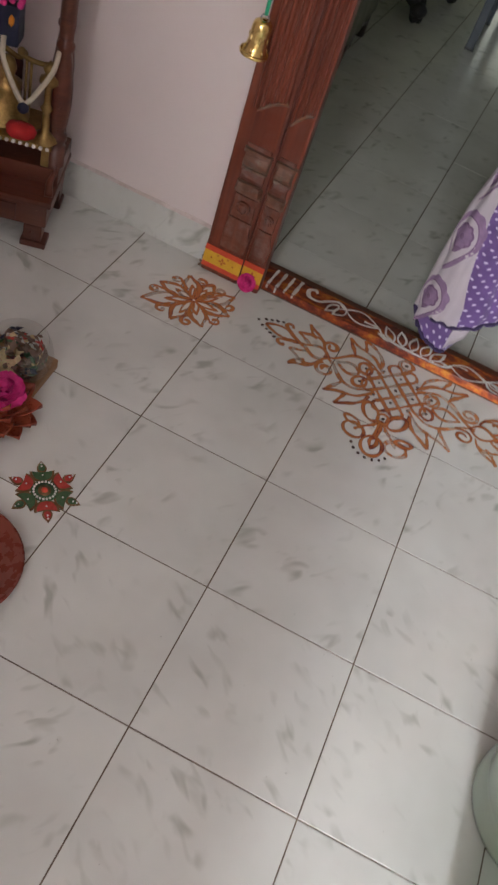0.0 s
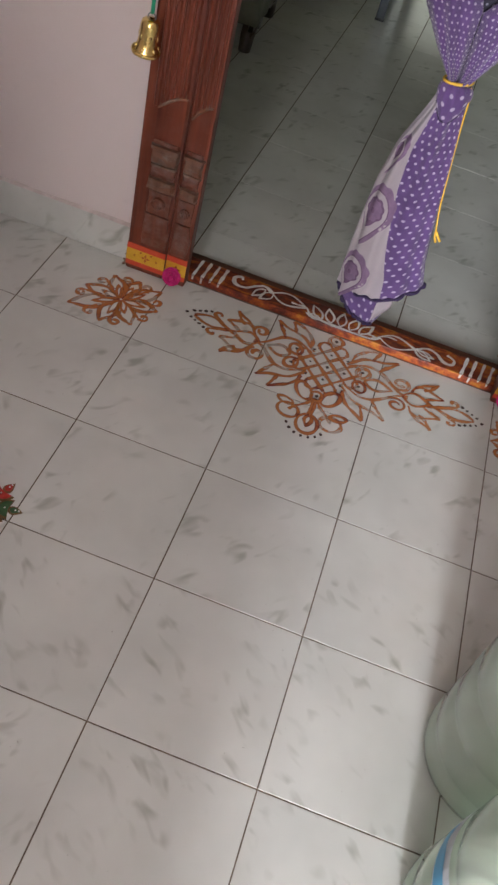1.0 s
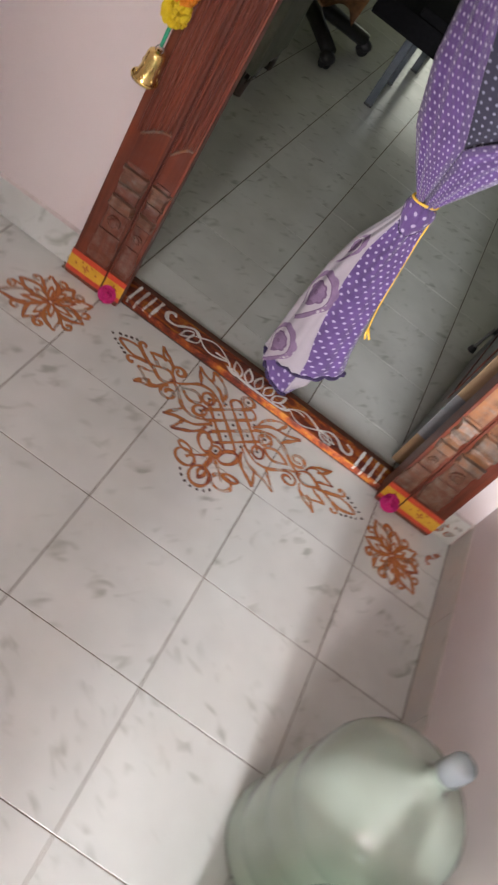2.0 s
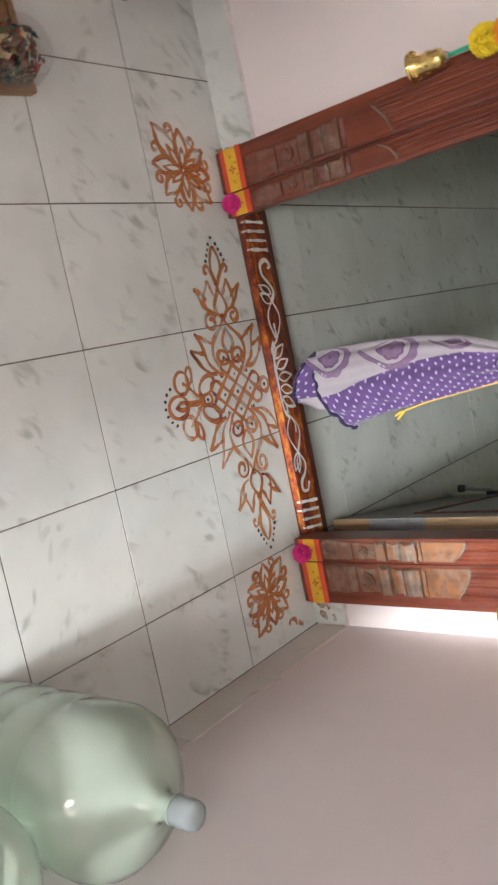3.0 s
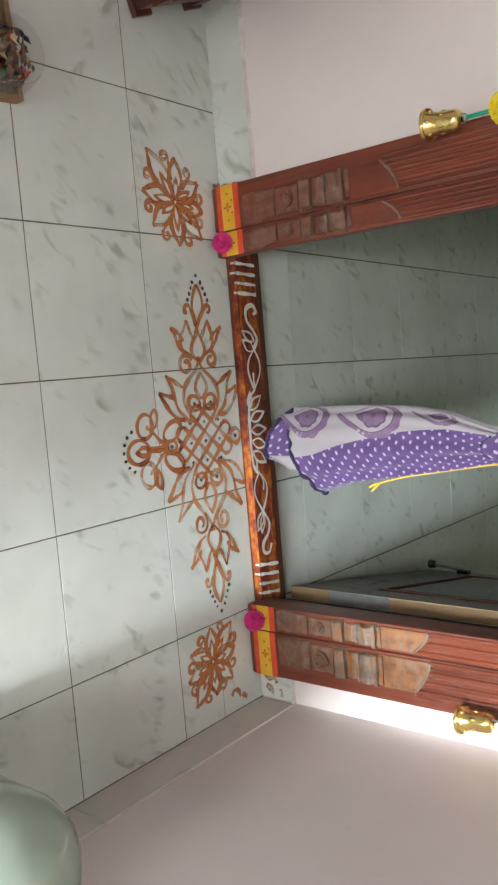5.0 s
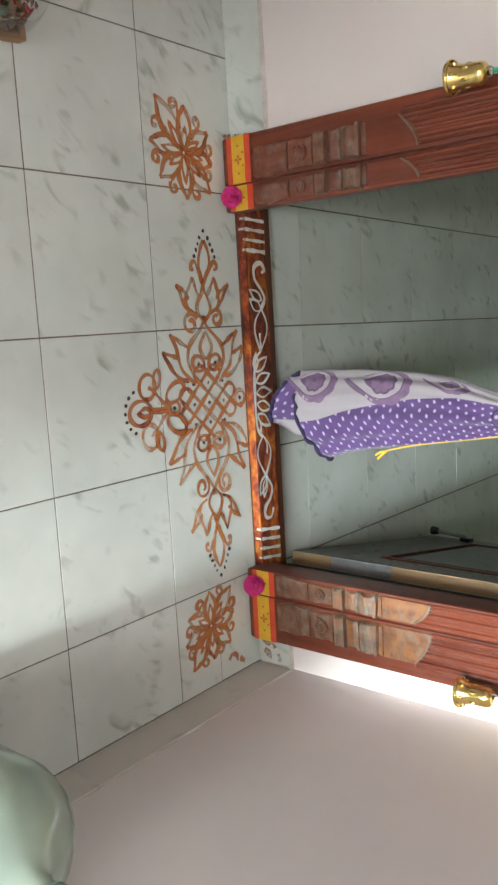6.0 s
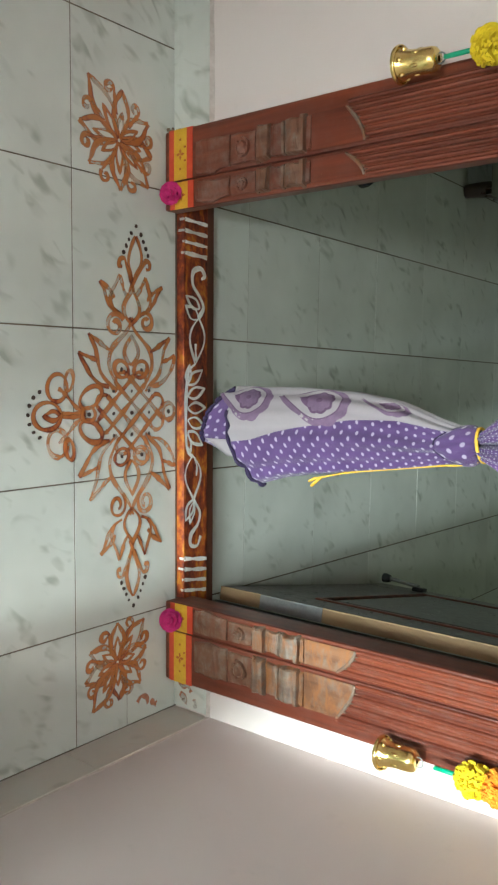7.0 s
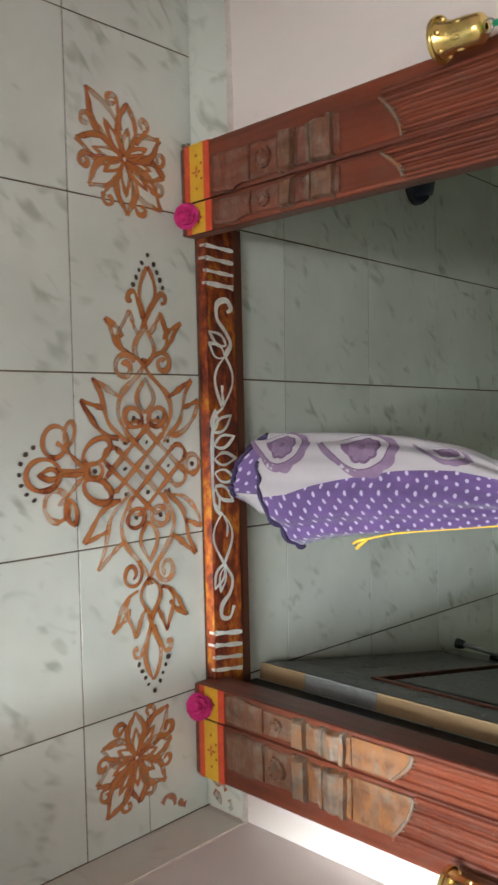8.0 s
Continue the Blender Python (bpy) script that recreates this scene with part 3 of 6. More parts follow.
def ribs(bm, x0, x1, count, z_at, top, deep):
    """Half-round flutes side by side, their feet on a rising arc."""
    w = (x1 - x0) / count
    for k in range(count):
        xa, xb = x0 + k * w, x0 + (k + 1) * w
        ya = FRONT - deep * (0.35 if k % 2 else 1.0)
        foot = z_at((xa + xb) / 2)
        prof = [(xa + 0.0006, FRONT - 0.0005), (xa + w * 0.22, ya + deep * 0.25), (xa + w * 0.5, ya), (xb - w * 0.22, ya + deep * 0.25), (xb - 0.0006, FRONT - 0.0005)]
        lo = [bm.verts.new((x, y, foot)) for x, y in prof]
        hi = [bm.verts.new((x, y, top)) for x, y in prof]
        for i in range(4):
            bm.faces.new((lo[i], lo[i + 1], hi[i + 1], hi[i]))
        bm.faces.new(lo[::-1])


def chamfered(bm, x0, x1, z0, z1, deep, cut=0.004, bow=0.0):
    """A raised plate with sloping sides; bow swells its middle towards the opening."""
    rows = []
    for k in range(9):
        t = k / 8
        z = z0 + (z1 - z0) * t
        y = FRONT - deep - bow * math.sin(math.pi * t)
        rows.append([bm.verts.new(p) for p in ((x0 - cut, FRONT + 0.001, z), (x0, y + 0.25 * deep, z), (x0 + cut, y, z), ((x0 + x1) / 2, y - 0.0004, z), (x1 - cut, y, z), (x1, y + 0.25 * deep, z), (x1 + cut, FRONT + 0.001, z))])
    for p, q in zip(rows, rows[1:]):
        for i in range(6):
            bm.faces.new((p[i], p[i + 1], q[i + 1], q[i]))
    for row, flip in ((rows[0], 1), (rows[-1], -1)):
        bm.faces.new(row[::-flip])


def carved(bm, block, band, x0, x1, rnd, side):
    """Worn relief on a post's lower end: a plain plate with a swelling inner edge, a rosette, a bar, a barrel between two ledges."""
    w = x1 - x0

    def swell(t):
        """How far the inner edge stands out along the lowest plate."""
        return 0.006 * math.sin(math.pi * min(1.0, 1.15 * t)) ** 2

    # lowest plate, its inner edge drawn out in a shallow wave
    rows = []
    for k in range(15):
        t = k / 14
        z = 0.092 + 0.090 * t
        out = swell(t)
        a, b = (x0, x1 + out) if side < 0 else (x0 - out, x1)
        y = FRONT - 0.0050 - 0.003 * math.sin(math.pi * t)
        rows.append([bm.verts.new(p) for p in ((a, FRONT + 0.001, z), (a + 0.001, y + 0.002, z), (a + 0.006, y, z), ((a + b) / 2, y - 0.0005, z), (b - 0.006, y, z), (b - 0.001, y + 0.002, z), (b, FRONT + 0.001, z))])
    for p, q in zip(rows, rows[1:]):
        for i in range(6):
            bm.faces.new((p[i], p[i + 1], q[i + 1], q[i]))
    bm.faces.new(rows[0][::-1])
    bm.faces.new(rows[-1])
    # rosette field
    chamfered(bm, x0 + 0.06 * w, x1 - 0.06 * w, 0.186, 0.247, 0.0030, 0.002)
    lathe(bm, [(0.30 * w, -0.001), (0.28 * w, 0.0058), (0.19 * w, 0.0040), (0.13 * w, 0.0078), (0.0, 0.0086)], 12, Matrix.Translation(((x0 + x1) / 2, FRONT - 0.003, 0.216)) @ Matrix.Rotation(radians(90), 4, "X"))
    for k in range(8):
        a = 2 * math.pi * k / 8
        ball(bm, ((x0 + x1) / 2 + 0.23 * w * math.cos(a), FRONT - 0.0065, 0.216 + 0.23 * w * math.sin(a)), 0.0036, 1.0, 1)
    # bar, recess, barrel, ledges
    chamfered(block, x0 - 0.002, x1 + 0.002, 0.252, 0.258, 0.0070, 0.002)
    chamfered(block, x0, x1, 0.259, 0.283, 0.0150, 0.003)
    chamfered(band, x0 + 0.05 * w, x1 - 0.05 * w, 0.284, 0.313, 0.0040, 0.002, 0.003)
    chamfered(block, x0 + 0.01 * w, x1 - 0.01 * w, 0.314, 0.320, 0.0110, 0.003)
    chamfered(block, x0 + 0.02 * w, x1 - 0.02 * w, 0.321, 0.358, 0.0090, 0.003, 0.0075)
    chamfered(block, x0 - 0.002, x1 + 0.002, 0.359, 0.367, 0.0150, 0.003)
    chamfered(band, x0 + 0.03 * w, x1 - 0.03 * w, 0.368, 0.377, 0.0060, 0.002)
    for v in list(bm.verts) + list(block.verts) + list(band.verts):
        wear = noise.noise_vector(v.co * 46.0) * 0.0034 + noise.noise_vector(v.co * 150.0) * 0.0012
        v.co += Vector((wear.x, 0.75 * wear.y, 0.8 * wear.z)) + Vector((rnd.uniform(-1, 1), rnd.uniform(-0.6, 0.6), rnd.uniform(-1, 1))) * 0.0006


def jamb(side):
    """One jamb: an outer and an inner post, each carved below and fluted above. side: -1 left, 1 right."""
    rnd = random.Random(5 + side)
    if side < 0:
        outer, inner, edge = (-0.121, -0.016), (-0.013, IN_L), IN_L
    else:
        outer, inner, edge = (0.950, 1.062), (IN_R, 0.947), IN_R
    for name, (x0, x1) in (("outer_post", outer), ("inner_post", inner)):
        bm = boxed(x0, x1, FRONT, (0.288 if side < 0 else 0.320) if name == "inner_post" else 0.36, 0.0, HEAD, 0.006)
        post = part(name, bm, WOOD, door_frame)
        inward = x0 if side > 0 else x1
        span = x1 - x0
        margin = 0.033 if name == "outer_post" else 0.006
        a, b = (x0 + margin, x1 - 0.007) if side < 0 else (x0 + 0.007, x1 - margin)

        def rise(x):
            t = (x - a) / (b - a) if side < 0 else (b - x) / (b - a)
            return 0.456 + 0.038 * math.sin(min(1.0, max(0.0, t)) * math.pi / 2)

        bm = bmesh.new()
        wide = (a - 0.013, b + 0.004) if side < 0 else (a - 0.004, b + 0.013)
        ribs(bm, *(wide if name == "outer_post" else (a - 0.003, b + 0.003)), 8 if name == "outer_post" else 5, rise, HEAD - 0.01, 0.0055)
        part("fluting", bm, WOOD, post)
        bm = bmesh.new()
        pts = [(a + (b - a) * k / 14, FRONT - 0.004, rise(a + (b - a) * k / 14) - 0.003) for k in range(15)]
        tube(bm, pts, [0.0022 + 0.0012 * math.sin(math.pi * k / 14) + 0.0006 * (k % 2) for k in range(15)], 8)
        for k in range(1, 14, 2):
            x, y, z = pts[k]
            tube(bm, [(x, y - 0.0005, z), (x, y + 0.001, z + 0.009)], [0.0019, 0.0008], 6)
        part("carved_lip", bm, FADED, post, "dusty rounded carved lip", True)
        bm = bmesh.new()
        block, band = bmesh.new(), bmesh.new()
        carved(bm, block, band, a + 0.001, b - 0.001, rnd, side)
        part("carved_band", band, DUSTY if side < 0 else TONGUE, post)
        part("carved_block", block, WORN if side < 0 else FADED, post, "faded raised carving" if side > 0 else "")
        part("carving", bm, DUSTY if side < 0 else WORN, post, "worn low-relief carving with dusty edges")
        bm = bmesh.new()
        edge_ = [(a + (b - a) * k / 12, rise(a + (b - a) * k / 12) - 0.006) for k in range(13)]
        lo = [bm.verts.new((x, FRONT - 0.0035, 0.378)) for x, z in edge_]
        hi = [bm.verts.new((x, FRONT - 0.0042, z)) for x, z in edge_]
        foot = [bm.verts.new((x, FRONT + 0.0005, 0.376)) for x, z in edge_]
        for i in range(12):
            bm.faces.new((lo[i], lo[i + 1], hi[i + 1], hi[i]))
            bm.faces.new((foot[i], foot[i + 1], lo[i + 1], lo[i]))
        part("carved_tongue", bm, WOOD if side < 0 else TONGUE, post, "smooth orange-brown tongue above the carving" if side > 0 else "")
        # painted foot: red, yellow, red stripes with a small red cross and dots
        low = 0.014 if name == "outer_post" else 0.017
        for colour, name2, z0, z1 in ((RED, "red_stripe", low, low + 0.014), (YELLOW, "yellow_band", low + 0.014, low + 0.050), (RED, "red_stripe", low + 0.050, low + 0.066)):
            part(name2, boxed(x0 + 0.0005, x1 - 0.0005, FRONT - 0.0012, FRONT + 0.001, z0, z1), colour, post, "turmeric yellow painted band" if "yellow" in name2 else "vermilion painted stripe")
        mark, xc, zc = bmesh.new(), (x0 + x1) / 2, low + 0.032
        for dx, dz in ((1, 0), (-1, 0), (0, 1), (0, -1)):
            shape = ((0.0, 0.0), (0.006, 0.0034), (0.0125, 0.0), (0.006, -0.0034))
            bm2 = [mark.verts.new((xc + a_ * dx - c_ * dz, FRONT - 0.0016, zc + a_ * dz + c_ * dx)) for a_, c_ in shape]
            mark.faces.new(bm2)
        for dx, dz in ((-0.030, 0.0), (0.030, 0.0), (-0.014, 0.013), (0.014, 0.013)):
            if name == "outer_post":
                box(mark, xc + dx - 0.002, xc + dx + 0.002, FRONT - 0.0022, FRONT - 0.001, zc + dz - 0.002, zc + dz + 0.002)
        part("painted_mark", mark, OLDRED, post, "dull vermilion four-petalled mark and dots")
    lo_, hi_ = (outer[1], inner[0]) if side < 0 else (inner[1], outer[0])
    part("joint_strip", boxed(lo_ + 0.0002, hi_ - 0.0002, FRONT + 0.006, 0.286, 0.001, HEAD - 0.002), WOOD, door_frame)
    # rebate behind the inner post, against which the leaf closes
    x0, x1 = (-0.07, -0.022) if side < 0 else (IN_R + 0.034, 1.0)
    # the right-hand box is black to paint in the shade of the gap
    part("rebate", boxed(x0, x1, *((0.3605, 0.395) if side < 0 else (0.3205, 0.4215)), 0.0, HEAD, 0.002 if side < 0 else 0.0), LEAFWOOD if side < 0 else BLACK, door_frame, "dark rebate, blackened on the right to stand for the gap's shade")


jamb(-1)
jamb(1)
# crumbled mortar where the skirting meets the jamb
bm, crumb = bmesh.new(), random.Random(21)
for k in range(34):
    up = crumb.random() ** 2.6
    ball(bm, (-0.1235 + crumb.uniform(-0.006 * (1 - up), 0.001), 0.272 + crumb.uniform(-0.016, 0.008) * (1 - 0.5 * up), 0.001 + 0.100 * up), crumb.uniform(0.0018, 0.0046) * (1 - 0.4 * up), crumb.uniform(0.5, 1.0), 1)
tagged(part("mortar_edge", bm, MORTAR, door_frame, "crumbled brown mortar beside the jamb"), kind="stuff")
part("lintel", boxed(-0.121, 1.062, FRONT - 0.004, 0.36, HEAD + 0.001, HEAD + 0.13, 0.004), WOOD, door_frame)
sill = part("threshold", boxed(IN_L - 0.03, IN_R + 0.03, 0.288, 0.366, -0.01, 0.020, 0.003), SILL, door_frame, "low wooden threshold stained with turmeric and vermilion")
part("threshold_back", boxed(IN_L - 0.03, IN_R + 0.03, 0.3665, 0.390, -0.01, 0.017, 0.003), SILLBACK, door_frame, "dark bare wooden back edge of the threshold")

# ---- drawings on the floor and the threshold ----
CX, CY = 0.468, 0.150


def kolam_main():
    """Red-ochre floor drawing: a knotted lattice between two lotus arms, with a flower towards the hall."""
    kolam = thing("floor_drawing", label="red-ochre kolam of lotuses and lattice painted before the door", category="floor drawing")
    b = Brush(kolam, OCHRE, 0.0005, 0.0096, 2)
    step, reach = 0.0325, 0.066
    q = math.sqrt(0.5)

    def rot(u, v):
        return (CX + q * (u - v), CY + 1.1 * q * (u + v))

    for k in (-1.5, -0.5, 0.5, 1.5):
        b.stroke([rot(k * step, -reach + 2 * reach * i / 12) for i in range(13)], "strand", width=0.0098)
        b.stroke([rot(-reach + 2 * reach * i / 12, k * step) for i in range(13)], "strand", width=0.0098)
    # round turns that join neighbouring strands along the four sides
    for side in (-1, 1):
        for k in (-1, 1):
            for flip in (0, 1):
                pts = []
                for i in range(9):
                    a = math.pi * i / 8
                    u, v = k * step + 0.5 * step * math.cos(a), side * (reach + 0.4 * step * math.sin(a))
                    pts.append(rot(u, v) if flip else rot(v, u))
                b.stroke(pts, "turn")
    black = []
    for i in range(-2, 3):
        for j in range(-2, 3):
            if (i + j) % 2 == 0 and abs(i) + abs(j) < 4:
                black.append(rot(i * step * 0.98, j * step * 0.98))
    def gate(t):
        t = min(1.0, max(0.0, t))
        return t * t * (3 - 2 * t)

    for d in (-1, 1):
        tip = 0.362 if d < 0 else 0.361
        lean = 0.014 if d < 0 else 0.003

        def at(a, c):
            """Along the arm and across it; the arm towards the right jamb is drawn a little longer."""
            more = 0.018 * gate((a - 0.11) / 0.08) + 0.009 * gate((a - 0.24) / 0.06) if d > 0 else 0.0
            return (CX + d * (a + more), CY + c + lean * gate((a - 0.22) / 0.12))

        def scroll(a0, c0, r, start, sweep, s, width=None):
            n = max(10, int(sweep / 16))
            pts = []
            for k in range(n + 1):
                t = k / n
                ang, rr = radians(start + sweep * t), r * (1 - 0.74 * t)
                pts.append(at(a0 + rr * math.cos(ang), s * (c0 + rr * math.sin(ang))))
            b.stroke(pts, "curl", width=width)

        black.append(at(tip + 0.020, 0.0))
        for s in (-1, 1):
            door = s > 0
            # pointed tip, its two strands crossing over the small lotus
            b.curve([at(0.248, -0.007 * s), at(0.264, 0.001 * s), at(0.287, 0.009 * s), at(0.312, 0.018 * s), at(0.338, 0.013 * s), at(tip, 0.001 * s)], "petal", taper=0.35)
            b.curve([at(0.268, 0.003 * s), at(0.285, 0.012 * s), at(0.300, 0.021 * s), at(0.314, 0.030 * s), at(0.311, 0.041 * s), at(0.299, 0.042 * s), at(0.297, 0.033 * s)], "curl", width=0.0092)
            # small lotus: outer and inner petals with tips that turn out
            b.curve([at(0.202, 0.027 * s), at(0.212, 0.050 * s), at(0.231, 0.066 * s), at(0.248, 0.074 * s), at(0.264, 0.087 * s)], "petal", taper=0.3)
            b.curve([at(0.264, 0.087 * s), at(0.254, 0.068 * s), at(0.246, 0.056 * s), at(0.232, 0.046 * s)], "petal", taper=0.3)
            b.curve([at(0.209, 0.045 * s), at(0.226, 0.055 * s), at(0.244, 0.053 * s), at(0.262, 0.044 * s), at(0.280, 0.036 * s)], "petal", taper=0.3)
            b.curve([at(0.280, 0.036 * s), at(0.264, 0.028 * s), at(0.248, 0.020 * s), at(0.238, 0.010 * s)], "petal", taper=0.3)
            if d < 0:
                scroll(0.178 if not door else 0.188, 0.043, 0.026 if not door else 0.022, -62, 470, s)
            else:
                scroll(0.174, 0.040, 0.024, -140, 480, s)
            # stems that swing out and run down into the lattice
            b.curve([at(0.196, -0.005 * s), at(0.170, 0.010 * s), at(0.147, 0.036 * s), at(0.128, 0.054 * s), at(0.100, 0.060 * s), at(0.074, 0.050 * s), at(0.050, 0.034 * s)], width=0.0104, taper=0.2)
            # big lotus petals
            b.curve([at(0.126, 0.054 * s), at(0.136, 0.074 * s), at(0.146, 0.090 * s), at(0.159, 0.113 * s)], "petal", width=0.0106, taper=0.35)
            b.curve([at(0.159, 0.113 * s), at(0.132, 0.096 * s), at(0.108, 0.090 * s), at(0.080, 0.080 * s), at(0.058, 0.056 * s), at(0.044, 0.040 * s)], "petal", width=0.0106, taper=0.25)
            out = 0.129 if door else 0.139
            b.curve([at(0.106, 0.091 * s), at(0.112, 0.108 * s), at(0.121, out * s)], "petal", taper=0.3)
            b.curve([at(0.121, out * s), at(0.098, 0.122 * s), at(0.076, 0.106 * s), at(0.060, 0.084 * s), at(0.054, 0.060 * s)], "petal", width=0.0106, taper=0.25)
            # looped turns of the lattice round a dot
            b.ring(at(0.090, 0.027 * s), 0.0200, 0.82, 62 * s * d)
            black.append(at(0.089, 0.028 * s))
            for k in range(4):
                black.append(at(0.326 + 0.0135 * k, s * (0.034 - 0.0068 * k)))
        b.leaf(at(0.182, 0.0), at(0.254, 0.002), 0.0225)
        b.leaf(at(0.098, 0.0), at(0.160, 0.002), 0.0195)
    # towards the door
    b.ring((CX, CY + 0.109), 0.018)
    black.append((CX, CY + 0.108))
    # towards the hall: two round petals, a small loop, three stems and three rings
    for s in (-1, 1):
        b.ring((CX + 0.034 * s, CY - 0.108), 0.031, 0.60, 60 * s)
        b.curve([(CX + 0.004 * s, CY - 0.126), (CX + 0.016 * s, CY - 0.146), (CX + 0.036 * s, CY - 0.166)])
        b.curve([(CX + 0.003 * s, CY - 0.122), (CX + 0.0035 * s, CY - 0.155), (CX + 0.003 * s, CY - 0.186)])
        b.ring((CX + 0.053 * s, CY - 0.190), 0.0265, 0.88, 15 * s)
        b.ring((CX + 0.066 * s, CY - 0.162), 0.020, 0.50, 12 * s)
        b.curve([(CX + 0.036 * s, CY - 0.166), (CX + 0.046 * s, CY - 0.178), (CX + 0.052 * s, CY - 0.188)], taper=0.4)
    b.ring((CX, CY - 0.114), 0.0145, 1.15)
    b.ring((CX, CY - 0.214), 0.026, 1.22)
    b.leaf((CX, CY - 0.184), (CX, CY - 0.222), 0.009)
    black.append((CX, CY - 0.114))
    for k in range(7):
        a = radians(205 + 21.5 * k)
        black.append((CX - 0.003 + 0.047 * math.cos(a), CY - 0.212 + 0.046 * math.sin(a)))
    dots("dot", kolam, black, 0.0046, 0.0024, DOTPAINT)


def kolam_lotus(cx, cy, petals, seed, label):
    """A lotus of eight broad, uneven petals, given by angle and reach, with a curl between each two."""
    lotus = thing("floor_drawing", label=label, category="floor drawing")
    b, rnd = Brush(lotus, OCHRE, 0.0005, 0.0105, seed), random.Random(seed)
    for k, (turn, reach) in enumerate(petals):
        a = radians(turn)
        side = (-math.sin(a), math.cos(a))
        half = 0.0195 + 0.08 * (reach - 0.085)

        def at(t, c):
            return (cx + t * reach * math.cos(a) + c * side[0], cy + t * reach * math.sin(a) + c * side[1])

        for s in (-1, 1):
            b.curve([at(0.03, 0.002 * s), at(0.22, 0.55 * half * s), at(0.46, half * s), at(0.68, 0.86 * half * s), at(0.86, 0.36 * half * s), at(1.0, 0.0)], "petal", width=rnd.uniform(0.0105, 0.0140), taper=0.3)
        b.leaf(at(0.04, 0.0), at(rnd.uniform(0.50, 0.66), rnd.uniform(-0.004, 0.004)), 0.0085, width=0.0075)
        nxt = petals[(k + 1) % 8]
        m = a + radians(((nxt[0] - turn) % 360) * 0.5)
        q = 0.44 * (reach + nxt[1]) * rnd.uniform(0.93, 1.0)
        spot = (cx + q * math.cos(m), cy + q * math.sin(m))
        b.curve([(cx + 0.5 * q * math.cos(m - 0.12), cy + 0.5 * q * math.sin(m - 0.12)), (cx + 0.72 * q * math.cos(m - 0.14), cy + 0.72 * q * math.sin(m - 0.14)), (spot[0] + 0.0135 * math.cos(m - 1.9), spot[1] + 0.0135 * math.sin(m - 1.9))], width=0.0085)
        b.curl(spot, 0.0135, math.degrees(m) - 109, rnd.choice((0.85, 1.0)), width=0.0095)
    return lotus


kolam_main()
kolam_lotus(-0.076, 0.120, ((2, 0.097), (45, 0.113), (80, 0.092), (122, 0.095), (175, 0.100), (216, 0.134), (260, 0.103), (306, 0.097)), 11, "red-ochre eight-petalled lotus painted beside the jamb")
kolam_lotus(0.987, 0.109, ((4, 0.083), (47, 0.090), (98, 0.083), (135, 0.107), (180, 0.083), (243, 0.083), (286, 0.090), (323, 0.111)), 12, "red-ochre lotus painted in the corner by the pink wall")
smear = Brush(thing("paint_smear", label="smeared red-ochre paint on the corner tile", category="paint stain"), SMEARED, 0.0005, 0.011, 9)
smear.curve([(1.092, 0.165), (1.082, 0.176), (1.088, 0.192), (1.104, 0.196)])
smear.curve([(1.098, 0.205), (1.108, 0.213), (1.112, 0.222)], width=0.014)


stain = thing("paint_smear", label="red-ochre smudges on the corner skirting tile", category="paint stain")
stain.matrix_world = pose(1.096, DOOR_Y - 0.0099, 0.05, 90, 0, 0)
smudge = Brush(stain, SMEARED, 0.0003, 0.012, 14)
smudge.curve([(-0.024, -0.036), (-0.014, -0.022), (-0.018, -0.006), (-0.006, 0.004)])
smudge.curve([(0.004, -0.030), (0.012, -0.014), (0.022, -0.018)], width=0.015)
smudge.curve([(0.008, 0.012), (0.020, 0.018), (0.026, 0.010)], width=0.009)


